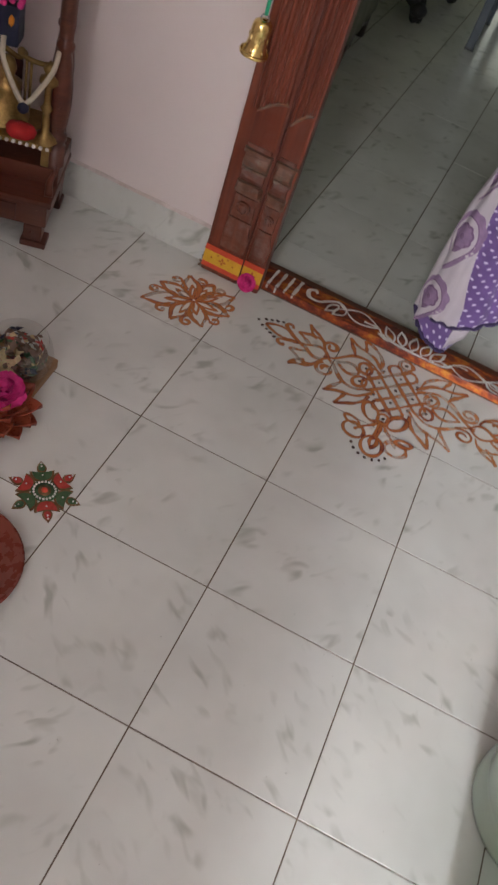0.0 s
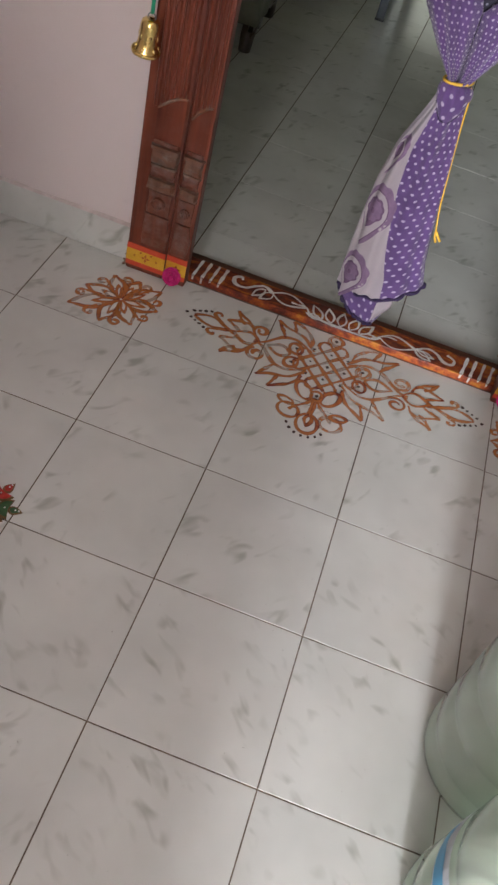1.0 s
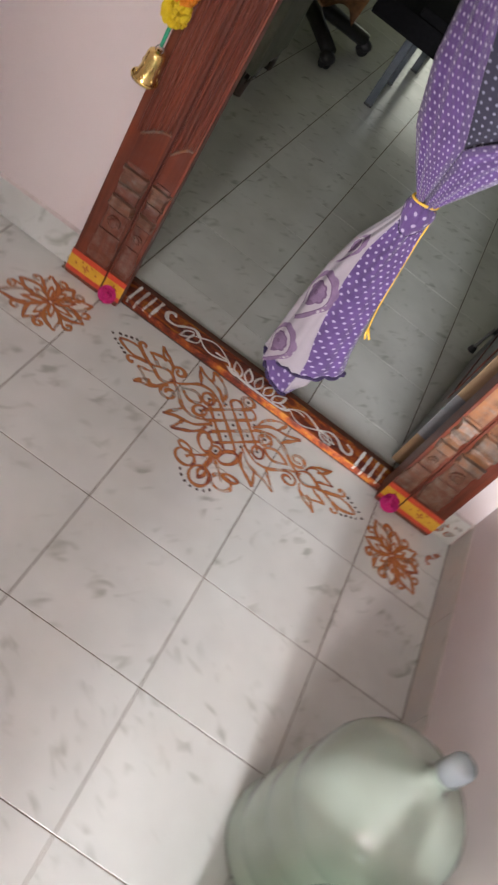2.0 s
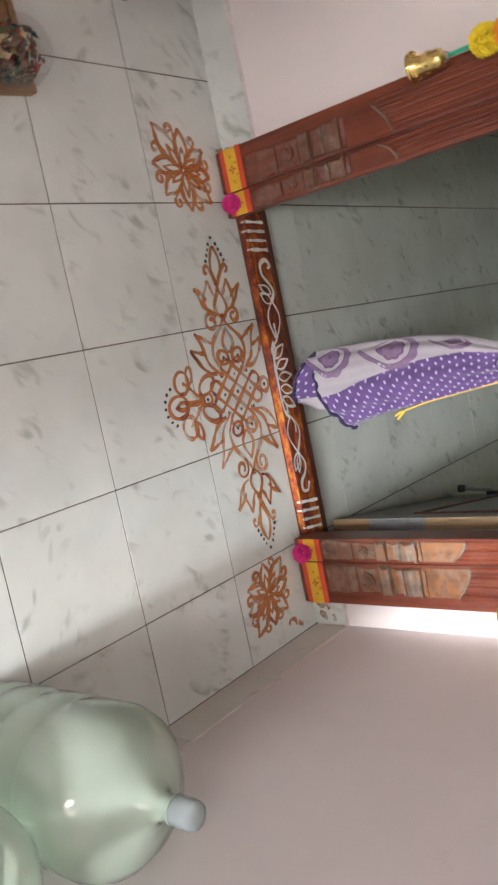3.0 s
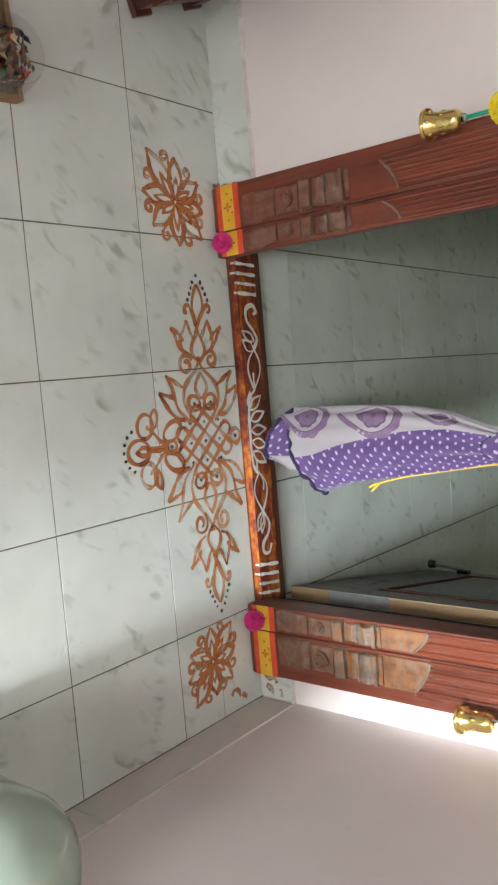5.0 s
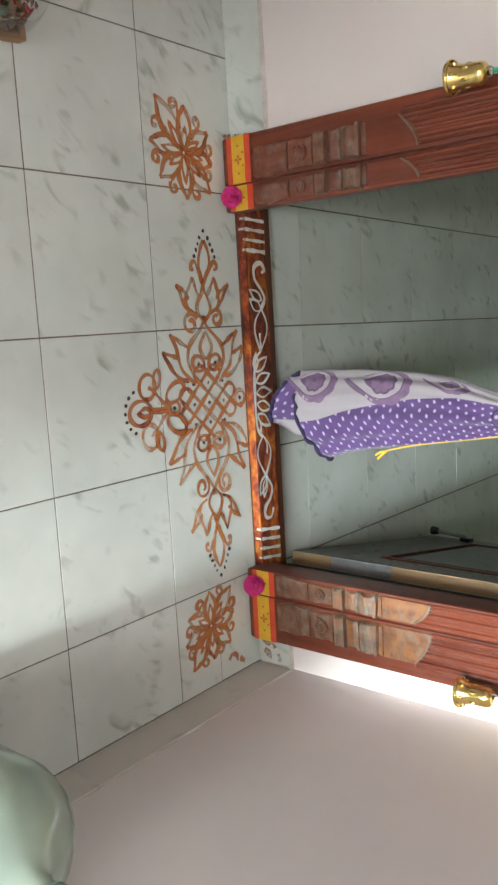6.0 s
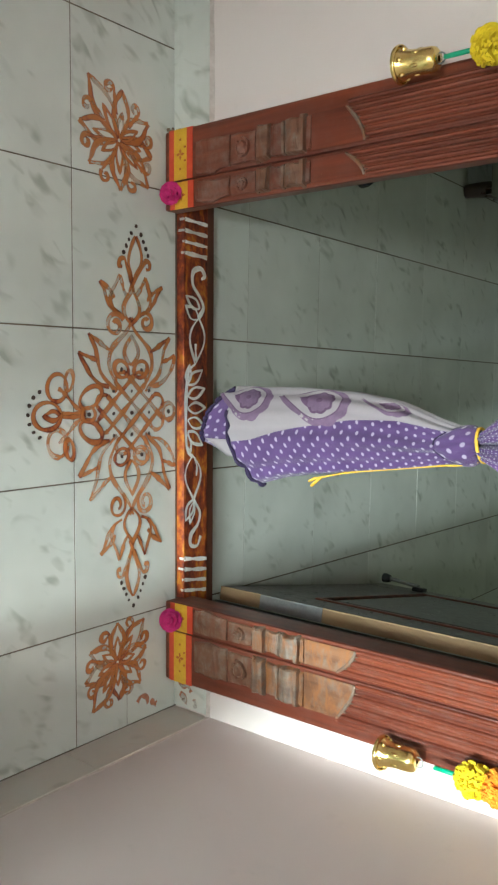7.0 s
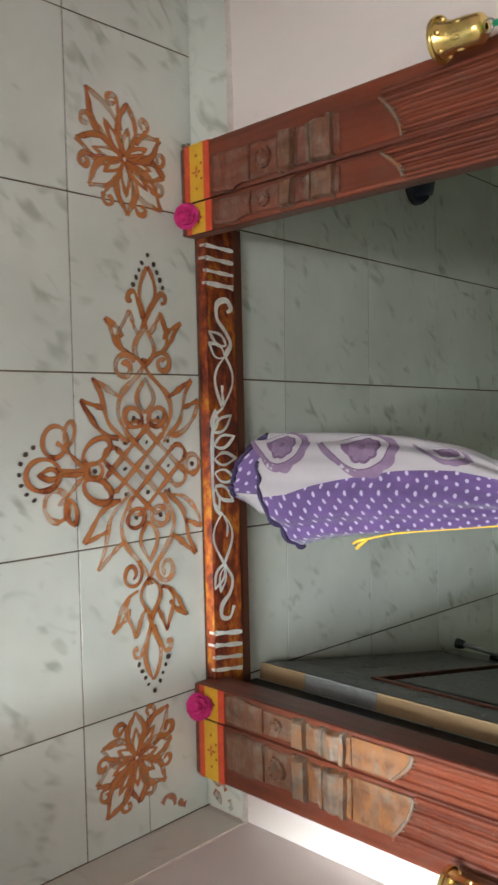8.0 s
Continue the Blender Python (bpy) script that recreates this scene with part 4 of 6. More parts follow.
def kolam_sill():
    """White rice-paste drawing along the threshold's top: four bars at each end, scrolls, loops and a lotus."""
    art = thing("threshold_drawing", label="white rice-paste scrolls and lotus drawn on the threshold", category="threshold drawing")
    b = Brush(art, RICE, 0.0206, 0.0058, 4)
    for x0, drift in ((0.054, 0.004), (0.797, 0.011)):
        for k in range(4):
            x = x0 + 0.0238 * k
            b.stroke([(x + drift * i / 8, 0.290 + 0.073 * i / 8 + 0.001 * math.sin(i + k)) for i in range(9)], "bar", width=0.0080)
    b.curve([(0.178, 0.343), (0.170, 0.354), (0.155, 0.341), (0.164, 0.317), (0.192, 0.316), (0.217, 0.338), (0.240, 0.350), (0.264, 0.334)], "scroll", width=0.0090)
    b.leaf((0.243, 0.338), (0.217, 0.294), 0.0105)
    b.leaf((0.266, 0.333), (0.239, 0.293), 0.0125)
    b.leaf((0.264, 0.335), (0.366, 0.324), 0.0240)
    b.curve([(0.320, 0.325), (0.338, 0.325), (0.358, 0.328)], width=0.006)
    b.curve([(0.364, 0.324), (0.380, 0.304), (0.414, 0.296), (0.464, 0.294), (0.518, 0.294), (0.556, 0.299), (0.570, 0.316)], width=0.0080)
    b.leaf((0.408, 0.299), (0.366, 0.306), 0.0085)
    for k in range(5):
        a = radians(90 + (2 - k) * 17)
        base = (0.462 + (k - 2) * 0.026, 0.300)
        b.leaf(base, (base[0] + 0.058 * math.cos(a), base[1] + 0.058 * math.sin(a)), 0.0120)
    b.leaf((0.520, 0.297), (0.560, 0.309), 0.0080)
    b.leaf((0.568, 0.316), (0.668, 0.319), 0.0255)
    b.curve([(0.574, 0.323), (0.594, 0.330), (0.614, 0.328)], width=0.006)
    b.leaf((0.667, 0.319), (0.712, 0.293), 0.0115)
    b.leaf((0.672, 0.320), (0.719, 0.308), 0.0085)
    b.curve([(0.668, 0.320), (0.698, 0.340), (0.724, 0.333), (0.745, 0.311), (0.768, 0.310), (0.773, 0.331), (0.752, 0.343)], "scroll", width=0.0095)
    for x0 in (0.054, 0.797):
        for k in range(4):
            x, low = x0 + 0.0238 * k, 0.004 + 0.004 * ((3 * k + 1) % 4)
            part("drip", boxed(x - 0.003, x + 0.0025, 0.2868, 0.2885, low, 0.0195, 0.0006), RICE, art)
    dots("drip", art, [(x0 + 0.0235 * k, 0.2905) for x0 in (0.054, 0.797) for k in range(4)], 0.0035, 0.0206, RICE)


kolam_sill()


# ---- flowers at the feet of the jambs ----
BLOSSOM = ((10, 0.62, 0.007, 0.42), (8, 0.42, 0.013, 0.38), (5, 0.2, 0.019, 0.3))
ROSE = ((8, 0.66, 0.006, 0.56), (7, 0.50, 0.014, 0.50), (6, 0.32, 0.022, 0.42), (4, 0.14, 0.028, 0.34))


def rosette(at, r, seed, label, tilt=(0, 0, 0), name="flower"):
    """A plump many-petalled flower head, its back to the jamb."""
    rnd = random.Random(seed)
    fl = thing(name, label=label, category="flower", group="pink flowers at the door jambs")
    fl.matrix_world = pose(*at, *tilt)
    bm = bmesh.new()
    lathe(bm, [(0.0, 0.0), (0.55 * r, 0.001), (0.8 * r, 0.006), (0.5 * r, 0.010), (0.0, 0.010)], 16)
    part("flower_base", bm, MAGENTA, fl)
    for ring_i, (count, rad, lift, size) in enumerate(ROSE if name == "rose" else BLOSSOM):
        bm = bmesh.new()
        for k in range(count):
            a = 2 * math.pi * (k + rnd.uniform(-0.2, 0.2)) / count + ring_i
            m = Matrix.Rotation(a, 4, "Z") @ Matrix.Translation((rad * r, 0, lift)) @ Matrix.Rotation(radians(-28 - 14 * ring_i + rnd.uniform(-9, 9) * (2.2 if name == "rose" else 1.0)), 4, "Y")
            rows = []
            for i in range(5):
                t = i / 4
                w = size * r * (0.35 + 0.75 * math.sin(math.pi * (0.15 + 0.7 * t)))
                rows.append([bm.verts.new(m @ Vector(((t - 0.4) * size * 1.5 * r, (j / 2 - 1) * w, 0.16 * r * abs(j / 2 - 1) ** 2 + (0.13 if name == "rose" else 0.05) * r * rnd.uniform(-1, 1)))) for j in range(5)])
            for p, q in zip(rows, rows[1:]):
                for j in range(4):
                    bm.faces.new((p[j], p[j + 1], q[j + 1], q[j]))
        part("petal_ring", bm, MAGENTA, fl, smooth=True)
    return fl


rosette((0.012, FRONT - 0.010, 0.031), 0.0250, 1, "magenta pink flower at the foot of the jamb", (62, 0, 4))
rosette((0.922, FRONT - 0.010, 0.031), 0.0270, 2, "magenta pink flower, ragged, at the foot of the jamb", (64, 0, -16))


# ---- the open door leaf ----
def door_leaf():
    leaf = thing("door_leaf", (0.894, 0.425, 0.0), -10.5, "dark brown panelled wooden door leaf standing wide open", "door")
    L, T, top = 0.78, 0.024, 2.04
    part("core", boxed(0.0, T, 0.004, L, 0.012, top, 0.002), LEAFWOOD, leaf)
    # stiles, rails and raised panels on the face towards the doorway
    for y0, y1 in ((0.006, 0.11), (L - 0.11, L - 0.002)):
        part("stile", boxed(-0.008, -0.0002, y0, y1, 0.014, top - 0.002, 0.0025), LEAFWOOD, leaf)
    for z0, z1 in ((0.014, 0.20), (0.92, 1.04), (1.86, top - 0.002)):
        part("rail", boxed(-0.0078, -0.0002, 0.1105, L - 0.1105, z0, z1, 0.0025), LEAFWOOD, leaf)
    for z0, z1 in ((0.235, 0.885), (1.075, 1.825)):
        part("panel", boxed(-0.010, -0.0003, 0.15, L - 0.15, z0, z1, 0.006), LEAFWOOD, leaf)
        bm = bmesh.new()
        for a, b_, c, d in ((0.112, 0.124, z0 - 0.03, z1 + 0.03), (L - 0.124, L - 0.112, z0 - 0.03, z1 + 0.03)):
            box(bm, -0.012, -0.0004, a, b_, c, d, 0.003)
        for c in (z0 - 0.033, z1 + 0.021):
            box(bm, -0.0118, -0.0004, 0.1245, L - 0.1245, c, c + 0.012, 0.003)
        part("moulding", bm, WOOD, leaf, "thin red-brown moulding round the panel")
    # the bare hinge edge, with a patch of grey filler
    for z0, z1, mat_, lab in ((0.012, 0.13, BARE, "bare pale wood edge"), (0.1305, 0.30, FILLER, "grey painted hinge plate"), (0.3005, 0.95, BARE, "bare pale wood edge"), (0.9505, 1.1, FILLER, "grey painted hinge plate"), (1.1005, top, BARE, "bare pale wood edge")):
        part("hinge_edge" if mat_ is BARE else "hinge", boxed(-0.008, T, -0.001, 0.0035, z0, z1, 0.001), mat_, leaf, lab)
    # flip-down stopper near the free edge
    bm = bmesh.new()
    box(bm, -0.020, -0.0082, L - 0.075, L - 0.045, 0.150, 0.185, 0.003)
    plate = part("stopper_bracket", bm, BLACK, leaf, "black steel stopper bracket")
    bm = tube(bmesh.new(), [(-0.022, L - 0.060, 0.165), (-0.027, L - 0.060, 0.11), (-0.031, L - 0.062, 0.07)], 0.006, 8)
    part("stopper_arm", bm, METAL, plate, "dull grey arm")
    bm = lathe(bmesh.new(), [(0.0, 0.0), (0.013, 0.0), (0.014, 0.006), (0.011, 0.022), (0.0, 0.024)], 14, Matrix.Translation((-0.031, L - 0.062, 0.048)))
    part("rubber_foot", bm, BLACK, plate, "black rubber foot", True)


door_leaf()


# ---- the tied curtain ----
KNOT_Z, CURTAIN_Y = 0.672, 0.360


def lerp(a, b, t):
    return a + (b - a) * t


def table(rows, z):
    """Straight lines between (z, value) pairs."""
    for (z0, v0), (z1, v1) in zip(rows, rows[1:]):
        if z <= z1:
            return lerp(v0, v1, max(0.0, (z - z0) / (z1 - z0)))
    return rows[-1][1]


def hem_z(s):
    """The hem's height across the front, from its left (0) to its right (1)."""
    return table(((0.0, 0.118), (0.25, 0.126), (0.5, 0.124), (0.62, 0.142), (0.8, 0.168), (1.0, 0.190)), s)


def drape(s, z, out=0.0):
    """A place on the gathered cloth under the knot. s: 0 left, 1 right on the front, 1 to 2 round the back."""
    left = table(((0.06, 0.412), (0.12, 0.414), (0.3, 0.414), (0.42, 0.420), (0.52, 0.438), (0.60, 0.468), (0.655, 0.484), (0.68, 0.486)), z)
    right = table(((0.06, 0.604), (0.19, 0.617), (0.25, 0.600), (0.3, 0.592), (0.42, 0.576), (0.52, 0.562), (0.62, 0.545), (0.66, 0.535), (0.68, 0.532)), z)
    deep = table(((0.06, 0.052), (0.3, 0.046), (0.5, 0.036), (0.62, 0.026), (0.68, 0.020)), z)
    a = math.pi * s
    fold = 0.0045 * math.sin(7 * a + 3.1 * z) + 0.003 * math.sin(13 * a - 5 * z)
    r = (right - left) / 2
    x = (left + right) / 2 - (r + 0.4 * fold + out) * math.cos(a)
    y = CURTAIN_Y - (deep + fold + out) * math.sin(a) * (1.0 if s <= 1 else 0.55)
    return Vector((x, y, z))


def cloth_sheet(name, place, nu, nv, material, parent, label="", scale=(0.26, 0.66)):
    bm = bmesh.new()
    uv = bm.loops.layers.uv.new("UVMap")
    grid = [[bm.verts.new(place(i / nu, j / nv)) for i in range(nu + 1)] for j in range(nv + 1)]
    for j in range(nv):
        for i in range(nu):
            f = bm.faces.new((grid[j][i], grid[j][i + 1], grid[j + 1][i + 1], grid[j + 1][i]))
            for loop, (di, dj) in zip(f.loops, ((0, 0), (1, 0), (1, 1), (0, 1))):
                loop[uv].uv = ((i + di) / nu * scale[0], (j + dj) / nv * scale[1])
    ob = part(name, bm, material, parent, label, True)
    thick = ob.modifiers.new("cloth", "SOLIDIFY")
    thick.thickness, thick.offset = 0.0012, 0.0
    return ob


def curtain():
    cur = thing("curtain", (0, 0, 0), 0, "purple dotted cotton door curtain with paisley band, gathered and tied", "curtain")

    def front(u, v):
        s = -0.10 + 1.16 * u
        bottom = hem_z(min(1, max(0, s)))
        return drape(s, lerp(bottom, KNOT_Z, v))

    cloth = cloth_sheet("gathered_cloth", front, 56, 60, PURPLE, cur)

    def behind(u, v):
        s = 1.04 + 0.88 * u
        return drape(s, lerp(hem_z(1 - min(1, max(0, s - 1))) + 0.01, KNOT_Z, v))

    cloth_sheet("back_fold", behind, 30, 40, PURPLE2, cur)

    def tongue(u, v):
        """The under layer, whose tip comes down almost to the threshold."""
        a = math.pi * u
        low = table(((0, 0.118), (0.12, 0.078), (0.3, 0.050), (0.55, 0.037), (0.8, 0.037), (1, 0.075)), u)
        x = lerp(0.416, 0.552, u)
        x = lerp(x + 0.02 * math.sin(a) * (1 - v), x, v)
        return Vector((x, CURTAIN_Y - 0.012 - 0.018 * math.sin(a) + 0.002 * math.sin(17 * u), lerp(low, 0.24, v)))

    cloth_sheet("under_layer", tongue, 30, 16, PURPLE2, cur, scale=(0.14, 0.16))
    bm = bmesh.new()
    tube(bm, [tongue(k / 48 * 0.78, 0) + Vector((0.0, -0.0015 + 0.002 * math.sin(k * 1.3), 0.0010 * math.sin(k * 1.05 + 0.02 * k * k))) for k in range(49)], [0.0048 + 0.0012 * math.sin(k * 0.9) for k in range(49)], 7)
    part("under_hem", bm, HEM, cur, "dark purple rolled hem", True)
    bm = bmesh.new()
    tube(bm, [drape(s, hem_z(s) + 0.0012 * math.sin(60 * s + 3 * s * s), 0.002 + 0.0020 * math.sin(47 * s)) for s in (0.34 + 0.67 * k / 60 for k in range(61))], [0.0034 + 0.0022 * k / 60 + 0.001 * math.sin(k * 0.8) for k in range(61)], 7)
    part("front_hem", bm, HEM, cur, "dark purple rolled hem", True)
    # pale corner of the under layer
    bm = bmesh.new()
    rows = []
    for j in range(5):
        rows.append([bm.verts.new((lerp(0.528, 0.566, i / 6), CURTAIN_Y - 0.030 + 0.018 * i / 6, lerp(0.046 + 0.008 * i, 0.15, j / 4))) for i in range(7)])
    for p, q in zip(rows, rows[1:]):
        for i in range(6):
            bm.faces.new((p[i], p[i + 1], q[i + 1], q[i]))
    ob = part("pale_fold", bm, PALE, cur, "pale lilac corner of cloth", True)
    ob.modifiers.new("cloth", "SOLIDIFY").thickness = 0.0012

    # paisleys printed on the pale band
    def on_cloth(x, z, lift):
        s = (x - 0.0) / 1.0
        return drape(s, z, lift)

    def motif(name, s0, z0, size, tail, material, lift, scallop=0.0, squash=1.35):
        """A paisley or petalled disc that lies on the cloth; tail draws it out upwards."""
        bm = bmesh.new()
        n = 44
        rings = []
        for ring_i in range(6):
            q = (ring_i + 1) / 6
            row = []
            for k in range(n):
                a = 2 * math.pi * k / n
                r = size * (1 + scallop * abs(math.sin(4.5 * a)))
                dx, dz = r * math.cos(a), r * squash * math.sin(a)
                if tail and math.sin(a) < 0:
                    p = (-math.sin(a)) ** 3
                    dz -= tail * p
                    dx = dx * (1 - 0.75 * p) - 0.30 * tail * p * p
                row.append(bm.verts.new(on_cloth(s0 + q * dx / 0.24, z0 + q * dz, lift)))
            rings.append(row)
        mid = bm.verts.new(on_cloth(s0, z0, lift))
        for k in range(n):
            bm.faces.new((rings[0][k], rings[0][(k + 1) % n], mid))
        for p, q in zip(rings, rings[1:]):
            for k in range(n):
                bm.faces.new((p[k], q[k], q[(k + 1) % n], p[(k + 1) % n]))
        part(name, bm, material, cloth, "mauve paisley print" if "paisley" in name else "", True)

    for s0, z0, size, tail in ((0.22, 0.172, 0.036, 0.040), (0.245, 0.352, 0.041, 0.052), (0.19, 0.505, 0.022, 0.045)):
        motif("paisley_edge", s0 + 0.018, z0 + 0.007, size * 1.04, tail, MAUVE, 0.0014, 0.10)
        motif("paisley_line", s0, z0, size * 0.91, tail * 0.92, DEEPMAUVE, 0.0020)
        motif("paisley_band", s0, z0, size * 0.86, tail * 0.86, PALE, 0.0026)
        motif("paisley_ring", s0, z0, size * 0.62, tail * 0.3, DEEPMAUVE, 0.0036, 0.14, 1.2)
        motif("paisley_flower", s0, z0, size * 0.50, 0.0, MAUVE, 0.0044, 0.20, 1.2)
        motif("paisley_eye", s0, z0, size * 0.13, 0.0, DEEPMAUVE, 0.0052)

    # the tie and its loose end
    bm = bmesh.new()
    ringp = [(0.509 + 0.030 * math.cos(a), CURTAIN_Y - 0.026 * math.sin(a), KNOT_Z + 0.004 + 0.005 * math.cos(a)) for a in (2 * math.pi * k / 28 for k in range(28))]
    tube(bm, ringp, 0.0032, 7, close=True)
    part("tie", bm, ELASTIC, cur, "yellow elastic tie", True)
    bm = bmesh.new()
    loose = smooth_path([(0.538, 0.352, 0.672), (0.546, 0.345, 0.64), (0.550, 0.350, 0.60), (0.567, 0.352, 0.48), (0.579, 0.350, 0.40), (0.592, 0.340, 0.345)], 6)
    tube(bm, loose, 0.0019, 6)
    tube(bm, [(0.592, 0.340, 0.348), (0.600, 0.338, 0.338), (0.610, 0.338, 0.326)], 0.0032, 6)
    tube(bm, [(0.592, 0.340, 0.348), (0.594, 0.336, 0.335), (0.601, 0.335, 0.322)], 0.0028, 6)
    part("tie_end", bm, ELASTIC, cur, "loose knotted end of the yellow tie", True)
    # puckered bulge just under the tie
    def bulge(u, v):
        a = math.pi * (1.1 * u - 0.05)
        fat = 0.012 * math.sin(math.pi * v) ** 0.7
        crease = 0.0022 * math.sin(11 * a + 4 * v)
        x = 0.511 - (0.026 + 0.7 * fat + 0.006 * (1 - v)) * math.cos(a)
        return Vector((x, CURTAIN_Y - (0.022 + fat + 0.008 * (1 - v) + crease) * math.sin(a), 0.616 + 0.058 * v + 0.022 * math.cos(2 * a) * (1 - v)))

    cloth_sheet("pucker", bulge, 32, 14, PURPLE2, cur, "bulging pleat under the tie", (0.11, 0.07))
    bm = bmesh.new()
    tube(bm, [bulge(0.1 + 0.8 * k / 24, 0.02) for k in range(25)], 0.0022, 6)
    part("pucker_hem", bm, HEM, cur, "dark rolled edge of the pleat", True)

    # above the tie the cloth opens towards the rod
    def left_edge(z):
        return table(((0.676, 0.484), (0.72, 0.446), (0.80, 0.388), (0.92, 0.342), (1.2, 0.29), (2.0, 0.075)), z)

    def right_edge(z):
        return table(((0.676, 0.534), (0.72, 0.560), (0.82, 0.616), (0.95, 0.70), (1.3, 0.82), (2.0, 0.855)), z)

    def vee_left(z):
        return table(((0.676, 0.508), (0.815, 0.503), (0.95, 0.440), (1.1, 0.380), (1.3, 0.335), (2.0, 0.24)), z)

    def vee_right(z):
        return table(((0.676, 0.508), (0.815, 0.504), (0.93, 0.622), (1.2, 0.70), (2.0, 0.55)), z)

    def sheet(lo, hi, y_off, z0=0.676):
        def place(u, v):
            z = lerp(z0, 2.0, v ** 1.6)
            spread = (z - 0.676) / 1.324
            y = CURTAIN_Y + y_off - 0.030 * math.sin(math.pi * u) * (1 - 0.6 * spread) * min(1.0, 0.6 + spread) + 0.009 * math.sin(u * 19 + 2 * z) * min(1, 0.35 + 2 * spread)
            return Vector((lerp(lo(z), hi(z), u), y, z))
        return place

    cloth_sheet("left_panel", sheet(left_edge, vee_left, -0.004), 30, 46, PURPLE2, cur, scale=(0.20, 1.33))
    cloth_sheet("right_panel", sheet(vee_right, right_edge, -0.008), 30, 46, PURPLE2, cur, scale=(0.20, 1.33))
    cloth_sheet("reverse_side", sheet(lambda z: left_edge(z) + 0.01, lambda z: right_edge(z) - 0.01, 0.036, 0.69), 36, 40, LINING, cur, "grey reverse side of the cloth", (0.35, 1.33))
    rod = tagged(part("curtain_rod", tube(bmesh.new(), [(IN_L + 0.0005, CURTAIN_Y + 0.004, 2.0), (0.46, CURTAIN_Y + 0.004, 2.0), (IN_R - 0.0005, CURTAIN_Y + 0.004, 2.0)], 0.010, 12), METAL), "dull metal curtain rod across the door head", "curtain rod")


curtain()


# ---- hanging strings of bells and wool balls ----
def bell_profile(r):
    return [(0.16 * r, 2.42 * r), (0.44 * r, 2.40 * r), (0.62 * r, 2.26 * r), (0.68 * r, 2.02 * r), (0.69 * r, 1.6 * r), (0.68 * r, 1.25 * r), (0.70 * r, 0.9 * r), (0.77 * r, 0.52 * r), (0.90 * r, 0.2 * r), (1.0 * r, 0.06 * r), (1.0 * r, 0.0), (0.93 * r, 0.0), (0.80 * r, 0.24 * r), (0.58 * r, 0.7 * r), (0.52 * r, 1.3 * r), (0.48 * r, 2.1 * r), (0.0, 2.2 * r)]


def pompom(bm, at, r, seed):
    rnd = random.Random(seed)
    for k in range(360):
        d = Vector((rnd.gauss(0, 1), rnd.gauss(0, 1), rnd.gauss(0, 1))).normalized()
        side = d.orthogonal().normalized() * r * 0.13
        other = d.cross(side).normalized() * r * 0.13
        root, tip = Vector(at) + d * r * 0.45, Vector(at) + d * r * rnd.uniform(0.86, 1.1)
        vs = [bm.verts.new(root + side), bm.verts.new(root - side * 0.5 + other), bm.verts.new(root - side * 0.5 - other), bm.verts.new(tip + side), bm.verts.new(tip - side * 0.5 + other), bm.verts.new(tip - side * 0.5 - other)]
        for f in ((0, 1, 4, 3), (1, 2, 5, 4), (2, 0, 3, 5), (3, 4, 5)):
            bm.faces.new([vs[i] for i in f])


def bell_string(x, y, z, lean, seed, label, gap, length):
    st = thing("bell_garland", (0, 0, 0), 0, label, "garland", "bell garlands on the door frame")
    m = Matrix.Translation((x, y, z)) @ Matrix.Rotation(radians(lean), 4, "Y")
    bm = lathe(bmesh.new(), bell_profile(0.0295), 32, m, 0.015)
    bell = part("bell", bm, GOLD, st, "shiny gold-plated bell", True)
    bm = lathe(bmesh.new(), [(0.0300, 0.0), (0.0313, 0.004), (0.0300, 0.008), (0.0288, 0.004), (0.0300, 0.0)], 32, m)
    part("bell_rim", bm, GOLD, bell, smooth=True)
    bm = ball(bmesh.new(), m @ Vector((0.003, 0, 0.010)), 0.006)
    part("clapper", bm, GOLD, bell, smooth=True)
    for k in range(6):
        a = 2 * math.pi * k / 6
        bm = ball(bmesh.new(), m @ Vector((0.0190 * math.cos(a), 0.0190 * math.sin(a), 0.036)), 0.0040, 2.3, 1)
        part("raised_leaf", bm, GOLD, bell, smooth=True)
        a += math.pi / 6
        bm = ball(bmesh.new(), m @ Vector((0.0232 * math.cos(a), 0.0232 * math.sin(a), 0.013)), 0.0046, 1.3, 1)
        part("raised_bud", bm, GOLD, bell, smooth=True)
    top = m @ Vector((0, 0, 0.070))
    bm = tube(bmesh.new(), [(top.x + 0.0085 * math.cos(a), top.y, top.z + 0.0085 * math.sin(a) + 0.004) for a in (2 * math.pi * k / 16 for k in range(16))], 0.0014, 6, close=True)
    part("ring", bm, CAP, st, "clear plastic ring", True)
    zz, k = top.z + 0.011 + gap, 0
    bx, by = top.x, top.y
    while zz < HEAD + 0.03:
        part("tube", tube(bmesh.new(), [(bx, by, zz), (bx, by, zz + length)], 0.0042, 8), GREENTUBE, st, "green plastic tube", True)
        zz += length - 0.002
        for mat_, lab in ((POMYELLOW, "fluffy yellow wool ball"), (POMORANGE, "fluffy orange wool ball"), (POMYELLOW, "fluffy yellow wool ball")):
            bm = bmesh.new()
            pompom(bm, (bx, by, zz + 0.024), 0.0300, seed + k)
            part("wool_ball", bm, mat_, st, lab)
            zz += 0.046
            k += 1
    part("cord", tube(bmesh.new(), [(bx, by, top.z + 0.008), (bx, by, 1.2), (bx, FRONT - 0.006, HEAD + 0.08)], 0.0012, 6), CORD, st)


bell_string(-0.118, 0.206, 0.578, 4, 20, "gold bell on a green tube with yellow and orange wool balls", 0.0, 0.054)
bell_string(1.048, 0.212, 0.568, -3, 60, "gold bell and wool balls hanging before the jamb", 0.022, 0.046)


